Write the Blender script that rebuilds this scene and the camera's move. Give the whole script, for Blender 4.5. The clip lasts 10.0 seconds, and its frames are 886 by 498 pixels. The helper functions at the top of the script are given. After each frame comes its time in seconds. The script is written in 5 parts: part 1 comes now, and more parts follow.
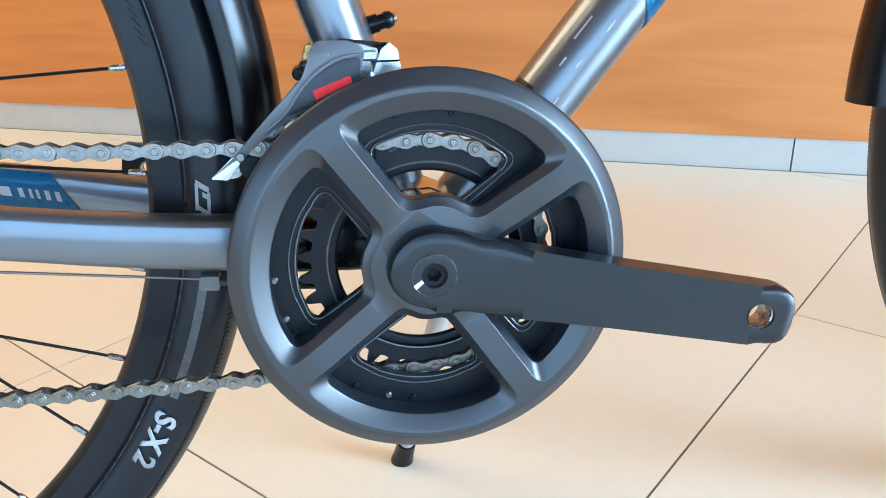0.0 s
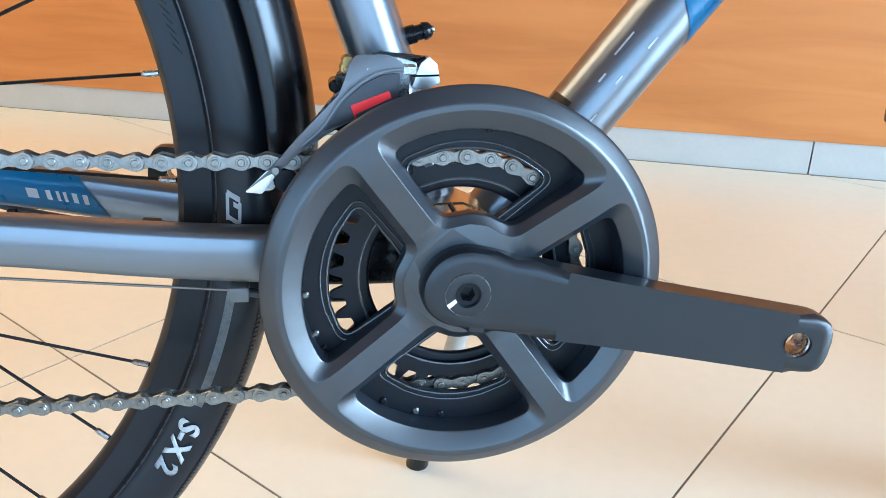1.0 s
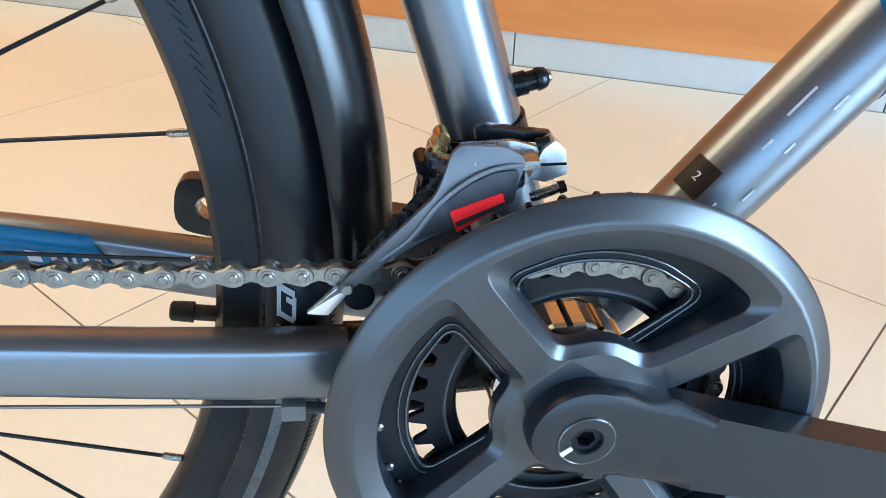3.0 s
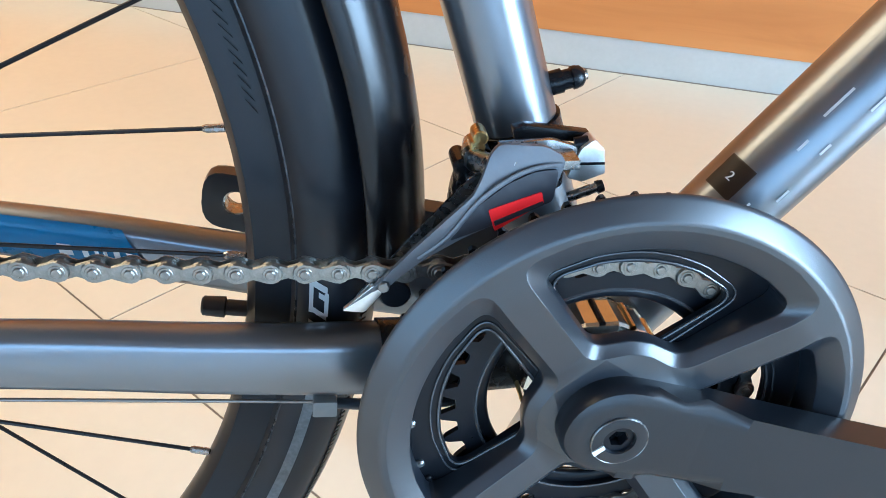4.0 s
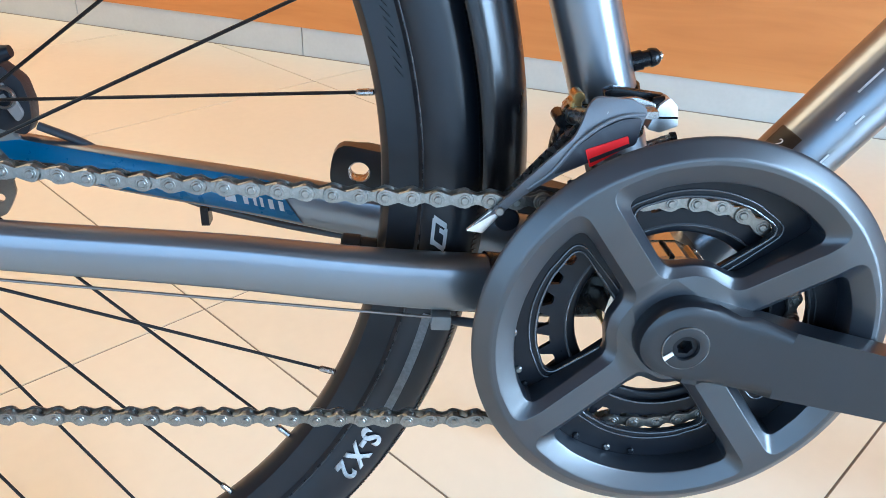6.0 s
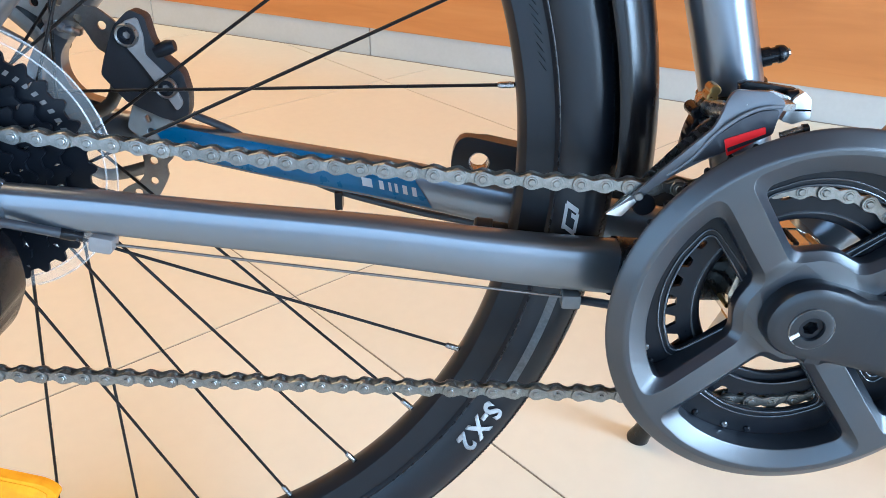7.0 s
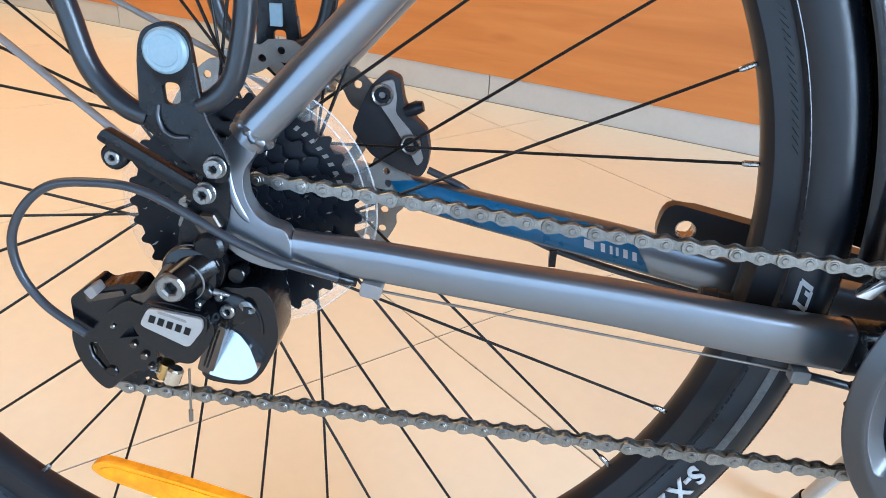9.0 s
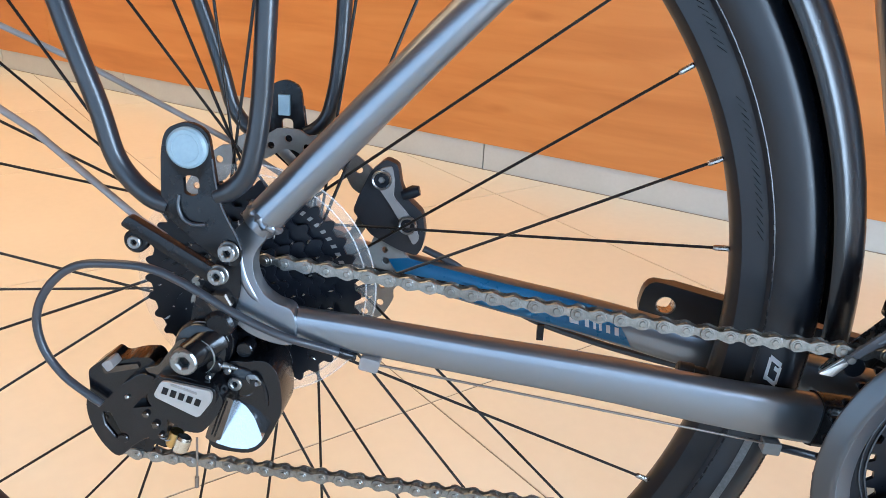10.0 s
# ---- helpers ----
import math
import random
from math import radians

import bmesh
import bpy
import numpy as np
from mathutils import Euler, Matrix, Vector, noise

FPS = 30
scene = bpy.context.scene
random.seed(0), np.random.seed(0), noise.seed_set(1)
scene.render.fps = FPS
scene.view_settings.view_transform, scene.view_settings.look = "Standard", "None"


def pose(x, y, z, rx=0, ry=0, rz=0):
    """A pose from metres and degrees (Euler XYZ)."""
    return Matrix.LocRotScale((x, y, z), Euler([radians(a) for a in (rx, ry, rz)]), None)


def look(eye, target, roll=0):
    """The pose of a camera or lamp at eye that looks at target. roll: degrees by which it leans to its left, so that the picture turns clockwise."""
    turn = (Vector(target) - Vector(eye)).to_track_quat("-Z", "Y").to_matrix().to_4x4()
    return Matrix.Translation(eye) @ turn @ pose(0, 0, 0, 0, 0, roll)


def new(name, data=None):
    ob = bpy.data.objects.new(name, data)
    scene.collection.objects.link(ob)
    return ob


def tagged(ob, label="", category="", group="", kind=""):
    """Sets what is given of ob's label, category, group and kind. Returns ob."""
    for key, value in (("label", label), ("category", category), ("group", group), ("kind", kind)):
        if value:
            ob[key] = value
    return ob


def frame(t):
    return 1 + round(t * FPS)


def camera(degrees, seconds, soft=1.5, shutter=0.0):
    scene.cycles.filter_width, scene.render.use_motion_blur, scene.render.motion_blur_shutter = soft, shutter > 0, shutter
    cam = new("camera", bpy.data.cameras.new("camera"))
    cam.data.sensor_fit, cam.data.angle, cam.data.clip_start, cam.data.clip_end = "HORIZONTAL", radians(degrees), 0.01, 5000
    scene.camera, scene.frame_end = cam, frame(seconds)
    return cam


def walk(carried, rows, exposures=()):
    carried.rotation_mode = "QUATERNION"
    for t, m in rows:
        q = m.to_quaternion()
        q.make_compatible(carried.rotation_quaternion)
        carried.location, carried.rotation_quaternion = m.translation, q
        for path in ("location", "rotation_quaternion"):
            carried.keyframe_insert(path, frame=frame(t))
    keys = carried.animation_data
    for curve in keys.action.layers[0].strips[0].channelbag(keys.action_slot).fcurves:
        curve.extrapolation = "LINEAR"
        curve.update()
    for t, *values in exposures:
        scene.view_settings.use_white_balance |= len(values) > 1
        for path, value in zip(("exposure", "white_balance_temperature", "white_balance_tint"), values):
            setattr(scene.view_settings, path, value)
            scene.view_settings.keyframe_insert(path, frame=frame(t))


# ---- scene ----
cam = camera(58.49, 10.0, 0.8)
PATH = [
    (0, (-0.0598, -0.4548, 0.4708), (0.0987, 0.4572, 0.0925), -1.04),
    (0.5, (-0.0662, -0.4603, 0.4730), (0.0808, 0.4505, 0.0871), -1.04),
    (1, (-0.0726, -0.4402, 0.4843), (0.0783, 0.4660, 0.0892), 0.39),
    (1.5, (-0.0867, -0.3921, 0.5015), (0.0376, 0.4945, 0.0560), 1.56),
    (2, (-0.0849, -0.3437, 0.5252), (0.0467, 0.5265, 0.0504), 1.69),
    (2.5, (-0.0883, -0.3087, 0.5350), (0.0403, 0.5397, 0.0214), 1.62),
    (4, (-0.1052, -0.3005, 0.5371), (0.0123, 0.5346, -0.0004), 2.05),
    (4.5, (-0.1118, -0.3270, 0.5426), (0.0050, 0.5230, 0.0289), 2.05),
    (5, (-0.1177, -0.3454, 0.5378), (-0.0227, 0.5055, 0.0211), 1.25),
    (5.2, (-0.1207, -0.3521, 0.5329), (-0.0229, 0.5005, 0.0197), 1.90),
    (6.3, (-0.1558, -0.4070, 0.5316), (-0.1155, 0.4684, 0.0499), 0.91),
    (6.5, (-0.1656, -0.4131, 0.5327), (-0.1380, 0.4624, 0.0503), 0.44),
    (7, (-0.1971, -0.4230, 0.5354), (-0.1857, 0.4516, 0.0506), 1.07),
    (7.5, (-0.2249, -0.4322, 0.5400), (-0.2340, 0.4487, 0.0668), 1.68),
    (8, (-0.2600, -0.4376, 0.5444), (-0.2975, 0.4443, 0.0744), 2.16),
    (8.5, (-0.2851, -0.4373, 0.5445), (-0.3409, 0.4451, 0.0773), 2.45),
    (9, (-0.2983, -0.4433, 0.5550), (-0.3707, 0.4494, 0.1101), 2.66),
    (9.5, (-0.2983, -0.4534, 0.5719), (-0.3625, 0.4620, 0.1744), 2.82),
    (10, (-0.2957, -0.4708, 0.5805), (-0.3685, 0.4528, 0.2041), 3.08),
]
walk(cam, [(t, look(eye, target, roll)) for t, eye, target, roll in PATH], [(0, 1.56, 4900, 1), (5, 1.58, 4850, 2), (7, 1.53, 4950, 4), (9, 1.48, 5150, 7), (10, 1.43, 5300, 8)])

# ---- world and light ----
SUN_EL, SUN_AZ = radians(46), radians(115.3)
world = bpy.data.worlds.new("world")
scene.world = world
world.use_nodes = True
wn = world.node_tree.nodes
sky = wn.new("ShaderNodeTexSky")
sky.sky_type, sky.sun_disc, sky.sun_elevation, sky.sun_rotation = "NISHITA", False, SUN_EL, SUN_AZ
world.node_tree.links.new(sky.outputs[0], wn["Background"].inputs[0])
wn["Background"].inputs[1].default_value = 0.05

WALL_TURN = -25.3
WALL_DIST = 1.228
room = pose(0, 0, 0, 0, 0, WALL_TURN)      # the room's own axes: u along the panelled wall, v towards it


def area_lamp(name, at, towards, width, height, watts, colour):
    data = bpy.data.lights.new(name, "AREA")
    data.shape, data.size, data.size_y, data.energy, data.color = "RECTANGLE", width, height, watts, colour
    ob = new(name, data)
    ob.matrix_world = look(room @ Vector(at), room @ Vector(towards))
    return ob


sun = new("sun", bpy.data.lights.new("sun", "SUN"))
sun.data.energy, sun.data.angle, sun.data.color = 5.0, radians(0.6), (1.0, 0.97, 0.92)
sun.matrix_world = look(room @ Vector((10 * math.cos(SUN_EL), -1.2, 10 * math.sin(SUN_EL))), (0, 0, 0))

# daylight by the unseen east front; the south lamp is an added fill
area_lamp("daylight_east", (3.42, -0.66, 1.10), (0, -0.20, 0.5), 1.4, 1.9, 80, (0.76, 0.89, 1.0))
area_lamp("daylight_south", (0.2, -1.42, 0.56), (0.2, 0, 0.5), 2.9, 0.86, 6.5, (0.64, 0.83, 1.0))

# warm light of an unseen ceiling panel, added from its glow and reflections
area_lamp("ceiling_glow", (-2.45, -0.15, 2.66), (-2.45, -0.15, 0), 2.3, 2.2, 22, (1.0, 0.68, 0.33))


# ---- materials ----
def material(name, base, rough=0.5, metal=0.0, vary=0.12, scale=40.0, fine=0.0, fine_scale=400.0, bump=0.0, bump_scale=300.0,
             coat=0.0, coat_rough=0.1, rough_vary=0.1, stretch=(1, 1, 1), spread=0.0, spec=0.5):
    m = bpy.data.materials.new(name)
    m.use_nodes = True
    t = m.node_tree
    n, link = t.nodes, t.links.new
    b = n["Principled BSDF"]
    co = n.new("ShaderNodeTexCoord")
    mp = n.new("ShaderNodeMapping")
    mp.inputs["Scale"].default_value = stretch
    link(co.outputs["Object"], mp.inputs[0])
    big = n.new("ShaderNodeTexNoise")
    big.inputs["Scale"].default_value, big.inputs["Detail"].default_value = scale, 5
    link(mp.outputs[0], big.inputs[0])
    dark, light = [tuple(max(0, min(1, v * f)) for v in base) + (1,) for f in (1 - vary, 1 + vary)]
    ramp = n.new("ShaderNodeMix")
    ramp.data_type = "RGBA"
    ramp.inputs[6].default_value, ramp.inputs[7].default_value = dark, light
    link(big.outputs[0], ramp.inputs[0])
    out = ramp.outputs[2]
    if fine:
        small = n.new("ShaderNodeTexNoise")
        small.inputs["Scale"].default_value, small.inputs["Detail"].default_value = fine_scale, 3
        link(mp.outputs[0], small.inputs[0])
        rng = n.new("ShaderNodeMapRange")
        rng.inputs[3].default_value, rng.inputs[4].default_value = 1 - fine, 1 + fine
        link(small.outputs[0], rng.inputs[0])
        mul = n.new("ShaderNodeVectorMath")
        mul.operation = "SCALE"
        link(out, mul.inputs[0])
        link(rng.outputs[0], mul.inputs[3])
        out = mul.outputs[0]
    if spread:
        info = n.new("ShaderNodeObjectInfo")
        rng = n.new("ShaderNodeMapRange")
        rng.inputs[3].default_value, rng.inputs[4].default_value = 1 - spread, 1 + spread
        link(info.outputs["Random"], rng.inputs[0])
        mul = n.new("ShaderNodeVectorMath")
        mul.operation = "SCALE"
        link(out, mul.inputs[0])
        link(rng.outputs[0], mul.inputs[3])
        out = mul.outputs[0]
    link(out, b.inputs["Base Color"])
    b.inputs["Metallic"].default_value = metal
    b.inputs["Specular IOR Level"].default_value = spec
    rr = n.new("ShaderNodeMapRange")
    rr.inputs[3].default_value, rr.inputs[4].default_value = max(0.02, rough - rough_vary), min(1, rough + rough_vary)
    wear = n.new("ShaderNodeTexNoise")
    wear.inputs["Scale"].default_value, wear.inputs["Detail"].default_value = scale * 2.3, 6
    link(mp.outputs[0], wear.inputs[0])
    link(wear.outputs[0], rr.inputs[0])
    link(rr.outputs[0], b.inputs["Roughness"])
    if coat:
        b.inputs["Coat Weight"].default_value, b.inputs["Coat Roughness"].default_value = coat, coat_rough
    if bump:
        relief = n.new("ShaderNodeTexNoise")
        relief.inputs["Scale"].default_value, relief.inputs["Detail"].default_value = bump_scale, 4
        link(mp.outputs[0], relief.inputs[0])
        bp = n.new("ShaderNodeBump")
        bp.inputs["Strength"].default_value, bp.inputs["Distance"].default_value = bump, 0.001
        link(relief.outputs[0], bp.inputs["Height"])
        link(bp.outputs[0], b.inputs["Normal"])
    return m


PAINT = material("grey_metallic_paint", (0.185, 0.200, 0.225), 0.30, 0.86, 0.05, 20, 0.08, 2500, coat=0.55, coat_rough=0.06, rough_vary=0.04)
BLUE = material("blue_decal", (0.022, 0.17, 0.36), 0.3, 0.1, 0.08, 60, coat=0.6)
SATIN = material("satin_black_plastic", (0.0125, 0.0155, 0.0215), 0.33, 0.0, 0.10, 30, 0.06, 900, 0.05, 1600, rough_vary=0.04, spec=1.0)
CRANK = material("satin_black_crank", (0.0080, 0.0100, 0.0140), 0.31, 0.0, 0.12, 40, 0.05, 900, 0.05, 1500, rough_vary=0.05, spec=0.56)
BLACK = material("black_plastic", (0.006, 0.006, 0.007), 0.25, 0.0, 0.2, 60, 0.1, 700, 0.08, 900, spec=0.25)
GLOSS = material("gloss_black_fender", (0.003, 0.003, 0.004), 0.26, 0.0, 0.2, 30, 0.1, 900, 0.03, 60, rough_vary=0.04, spec=0.42)
RUBBER = material("tyre_rubber", (0.0040, 0.0055, 0.0095), 0.37, 0.0, 0.2, 50, 0.12, 900, 0.03, 1500, rough_vary=0.06, spec=0.44)
RIM = material("black_anodised_rim", (0.012, 0.013, 0.016), 0.36, 0.0, 0.15, 60, 0.06, 900, spec=0.27)
STEEL = material("bright_steel", (0.38, 0.38, 0.38), 0.27, 1.0, 0.15, 120, 0.12, 900, rough_vary=0.10)
CHAIN = material("oiled_chain_steel", (0.240, 0.235, 0.220), 0.34, 0.95, 0.45, 260, 0.25, 1200, rough_vary=0.14, spread=0.15)
RINGM = material("black_ring_steel", (0.006, 0.007, 0.010), 0.32, 0.0, 0.25, 80, 0.1, 900, spec=0.23)
SPOKE = material("black_spoke", (0.006, 0.005, 0.005), 0.30, 0.0, 0.2, 80, spec=0.25)
SPOKE_BRIGHT = material("steel_spoke", (0.4, 0.38, 0.36), 0.3, 1.0, 0.2, 80)
FDGREY = material("grey_cage_paint", (0.135, 0.138, 0.15), 0.36, 0.3, 0.1, 90, 0.08, 900)
ROTOR = material("brushed_rotor", (0.20, 0.18, 0.16), 0.38, 1.0, 0.2, 140, 0.15, 900)
WHITE = material("white_print", (0.72, 0.72, 0.72), 0.5, 0.0, 0.06, 80)
PALEPRINT = material("pale_worn_print", (0.44, 0.44, 0.44), 0.5, 0.0, 0.2, 200, 0.15, 900)
GREYPRINT = material("grey_reflective_band", (0.24, 0.24, 0.24), 0.5, 0.0, 0.4, 160, 0.4, 500)
RED = material("red_print", (0.72, 0.010, 0.012), 0.4, 0.0, 0.1, 80)
DARKPRINT = material("dark_sticker", (0.045, 0.026, 0.016), 0.4, 0.0, 0.1, 80)
ORANGE = material("orange_reflector", (1.0, 0.315, 0.004), 0.20, 0.0, 0.34, 70, 0.18, 260, 0.25, 120, spec=0.2)
DISC = material("grey_plug", (0.22, 0.29, 0.33), 0.4, 0.0, 0.12, 90, 0.1, 500)
LABEL = material("silver_name_plate", (0.36, 0.34, 0.32), 0.35, 0.4, 0.15, 150)
SKIRT = material("grey_skirting_tile", (0.50, 0.50, 0.47), 0.4, 0.0, 0.08, 14, 0.05, 120, 0.04, 90)
GROUT = material("grout", (0.22, 0.185, 0.145), 0.8, 0.0, 0.5, 9, 0.3, 300)
CEIL = material("warm_brown_ceiling", (0.20, 0.145, 0.10), 0.85, 0.0, 0.05, 4, 0.04, 80, 0.1, 60)
PLASTER = material("grey_plaster", (0.30, 0.29, 0.28), 0.8, 0.0, 0.05, 4, 0.04, 80, 0.1, 60)
HOSE = material("black_cable_housing", (0.03, 0.032, 0.038), 0.35, 0.0, 0.15, 90)
WIRE = material("steel_wire", (0.22, 0.20, 0.18), 0.35, 0.9, 0.15, 300)
LEG = material("grey_kickstand_paint", (0.42, 0.39, 0.35), 0.45, 0.2, 0.12, 60, 0.08, 500)
STAND = material("grey_stand", (0.22, 0.20, 0.19), 0.5, 0.2, 0.2, 90)
RDBLACK = material("gloss_black_derailleur", (0.004, 0.004, 0.005), 0.20, 0.0, 0.3, 90, 0.15, 700, 0.05, 260, rough_vary=0.10, spec=0.38)
RDBROWN = material("polished_dark_metal", (0.10, 0.085, 0.072), 0.22, 0.9, 0.3, 120, 0.1, 700, 0.05, 200, rough_vary=0.08)
BOLT = material("grey_steel_bolt", (0.24, 0.24, 0.235), 0.30, 0.9, 0.2, 200, 0.15, 900, rough_vary=0.1)
CALIPER = material("matt_black_caliper", (0.012, 0.012, 0.015), 0.45, 0.0, 0.2, 150, 0.15, 900, 0.12, 1200, spec=0.4)
# lighter grey than the rings: the ridges' edge highlight is in the colour
RIDGE = material("ridge_highlight_grey", (0.085, 0.088, 0.095), 0.22, 0.5, 0.1, 90)
BEAD = material("bead_highlight_grey", (0.035, 0.036, 0.040), 0.28, 0.2, 0.1, 90)
BRASS = material("yellow_brass", (0.55, 0.40, 0.16), 0.3, 1.0, 0.2, 200)
DARKFIELD = material("dark_grey_print", (0.030, 0.030, 0.036), 0.35, 0.2, 0.2, 120)
CLEARGREY = material("grey_plastic", (0.17, 0.17, 0.165), 0.35, 0.0, 0.15, 200)
ALLOY = material("polished_alloy", (0.74, 0.74, 0.73), 0.40, 1.0, 0.1, 120, 0.1, 900)
CUP = material("polished_cup_steel", (0.62, 0.58, 0.50), 0.22, 1.0, 0.15, 160, 0.1, 900, 0.12, 220, rough_vary=0.08)
POLISH = material("polished_silver_face", (0.50, 0.52, 0.55), 0.24, 1.0, 0.05, 60, rough_vary=0.03)
METALFRAME = material("window_aluminium", (0.45, 0.45, 0.46), 0.4, 0.9, 0.08, 20)


def tile_material():
    m = material("cream_floor_tile", (0.765, 0.712, 0.570), 0.22, 0.0, 0.05, 3.0, 0.03, 60, 0.05, 25, rough_vary=0.06, spread=0.02)
    return m


def wood_material():
    m = bpy.data.materials.new("orange_wood_laminate")
    m.use_nodes = True
    t = m.node_tree
    n, link = t.nodes, t.links.new
    b = n["Principled BSDF"]
    co = n.new("ShaderNodeTexCoord")
    mp = n.new("ShaderNodeMapping")
    mp.inputs["Scale"].default_value = (1.0, 1.0, 9.0)
    link(co.outputs["Object"], mp.inputs[0])
    grain = n.new("ShaderNodeTexNoise")
    grain.inputs["Scale"].default_value, grain.inputs["Detail"].default_value, grain.inputs["Distortion"].default_value = 2.2, 8, 0.8
    link(mp.outputs[0], grain.inputs[0])
    ramp = n.new("ShaderNodeValToRGB")
    e = ramp.color_ramp.elements
    e[0].position, e[0].color = 0.25, (0.47, 0.17, 0.036, 1)
    e[1].position, e[1].color = 0.75, (0.62, 0.26, 0.068, 1)
    mid = ramp.color_ramp.elements.new(0.5)
    mid.color = (0.56, 0.215, 0.050, 1)
    link(grain.outputs[0], ramp.inputs[0])
    # sparse darker knots drawn out along the grain
    kp = n.new("ShaderNodeMapping")
    kp.inputs["Scale"].default_value = (2.2, 1.0, 7.0)
    link(co.outputs["Object"], kp.inputs[0])
    vor = n.new("ShaderNodeTexVoronoi")
    vor.inputs["Scale"].default_value = 1.3
    link(kp.outputs[0], vor.inputs[0])
    kr = n.new("ShaderNodeMapRange")
    kr.inputs[1].default_value, kr.inputs[2].default_value, kr.inputs[3].default_value, kr.inputs[4].default_value = 0.02, 0.13, 0.45, 0.0
    link(vor.outputs["Distance"], kr.inputs[0])
    mix = n.new("ShaderNodeMix")
    mix.data_type = "RGBA"
    mix.inputs[7].default_value = (0.36, 0.11, 0.02, 1)
    link(kr.outputs[0], mix.inputs[0])
    link(ramp.outputs[0], mix.inputs[6])
    link(mix.outputs[2], b.inputs["Base Color"])
    b.inputs["Roughness"].default_value = 0.42
    bp = n.new("ShaderNodeBump")
    bp.inputs["Strength"].default_value, bp.inputs["Distance"].default_value = 0.1, 0.001
    link(grain.outputs[0], bp.inputs["Height"])
    link(bp.outputs[0], b.inputs["Normal"])
    return m


def clear_material(name="clear_plastic", solid=0.07):
    m = bpy.data.materials.new(name)
    m.use_nodes = True
    t = m.node_tree
    n, link = t.nodes, t.links.new
    gl = n["Principled BSDF"]
    gl.inputs["Base Color"].default_value = (0.9, 0.9, 0.88, 1)
    gl.inputs["Roughness"].default_value = 0.12
    tr = n.new("ShaderNodeBsdfTransparent")
    mix = n.new("ShaderNodeMixShader")
    mix.inputs[0].default_value = solid
    link(tr.outputs[0], mix.inputs[1])
    link(gl.outputs[0], mix.inputs[2])
    link(mix.outputs[0], n["Material Output"].inputs[0])
    return m


GLOW = bpy.data.materials.new("warm_diffuser")
GLOW.use_nodes = True
GLOW.node_tree.nodes["Principled BSDF"].inputs["Emission Color"].default_value = (1.0, 0.62, 0.30, 1)
GLOW.node_tree.nodes["Principled BSDF"].inputs["Emission Strength"].default_value = 0.8
TILE, WOOD, CLEAR, EDGE = tile_material(), wood_material(), clear_material(), clear_material("clear_edge_highlight", 0.28)


# ---- mesh helpers ----
def part(name, bm, mat, parent=None, label="", smooth=40.0, plane=None):
    """Links a bmesh as one mesh object under a thing or a part."""
    bmesh.ops.recalc_face_normals(bm, faces=bm.faces[:])
    me = bpy.data.meshes.new(name)
    if smooth:
        for f in bm.faces:
            f.smooth = True
        for ed in bm.edges:
            if len(ed.link_faces) == 2 and ed.calc_face_angle(0) > radians(smooth):
                ed.smooth = False
    if plane:
        # broad plane faces keep one straight normal
        for f in bm.faces:
            if f.normal.dot(Vector(plane).normalized()) > 0.9997:
                f.smooth = False
    bm.to_mesh(me)
    bm.free()
    me.materials.append(mat)
    ob = new(name, me)
    if parent:
        ob.parent = parent
    if label:
        ob["label"] = label
    return ob


def shared(name, me, m, parent, label=""):
    ob = new(name, me)
    ob.parent = parent
    ob.matrix_basis = m
    if label:
        ob["label"] = label
    return ob


def holder(name, parent=None, m=None):
    ob = new(name)
    ob.empty_display_size = 0.05
    if parent:
        ob.parent = parent
    if m is not None:
        ob.matrix_basis = m
    return ob


def spline(pts, steps=6):
    """A Catmull-Rom line through the points."""
    p = [Vector(q) for q in pts]
    if len(p) < 3:
        return p
    out = []
    for i in range(len(p) - 1):
        a, b, c, d = p[max(i - 1, 0)], p[i], p[i + 1], p[min(i + 2, len(p) - 1)]
        for k in range(steps):
            t = k / steps
            out.append(0.5 * (2 * b + (c - a) * t + (2 * a - 5 * b + 4 * c - d) * t * t + (3 * b - a - 3 * c + d) * t ** 3))
    out.append(p[-1])
    return out


def sweep(bm, pts, radii, segs=16, flat=1.0, up=(0, 1, 0), squared=0.0):
    """A tube along pts; radii: one number or one for each point; flat: the section's width across `up` over its height."""
    pts = [Vector(q) for q in pts]
    if isinstance(radii, (int, float)):
        radii = [radii] * len(pts)
    rings = []
    for i, q in enumerate(pts):
        d = (pts[min(i + 1, len(pts) - 1)] - pts[max(i - 1, 0)]).normalized()
        side = Vector(up)
        side = (side - side.dot(d) * d)
        side = side.normalized() if side.length > 1e-6 else d.orthogonal().normalized()
        other = d.cross(side)
        ring = []
        for k in range(segs):
            a = 2 * math.pi * k / segs
            c, s = math.cos(a), math.sin(a)
            g = 1.0 / max(abs(c), abs(s)) ** squared
            ring.append(bm.verts.new(q + side * (c * g * radii[i] * flat) + other * (s * g * radii[i])))
        rings.append(ring)
    for a, b in zip(rings, rings[1:]):
        for k in range(segs):
            bm.faces.new((a[k], a[(k + 1) % segs], b[(k + 1) % segs], b[k]))
    bm.faces.new(rings[0][::-1])
    bm.faces.new(rings[-1])
    return bm


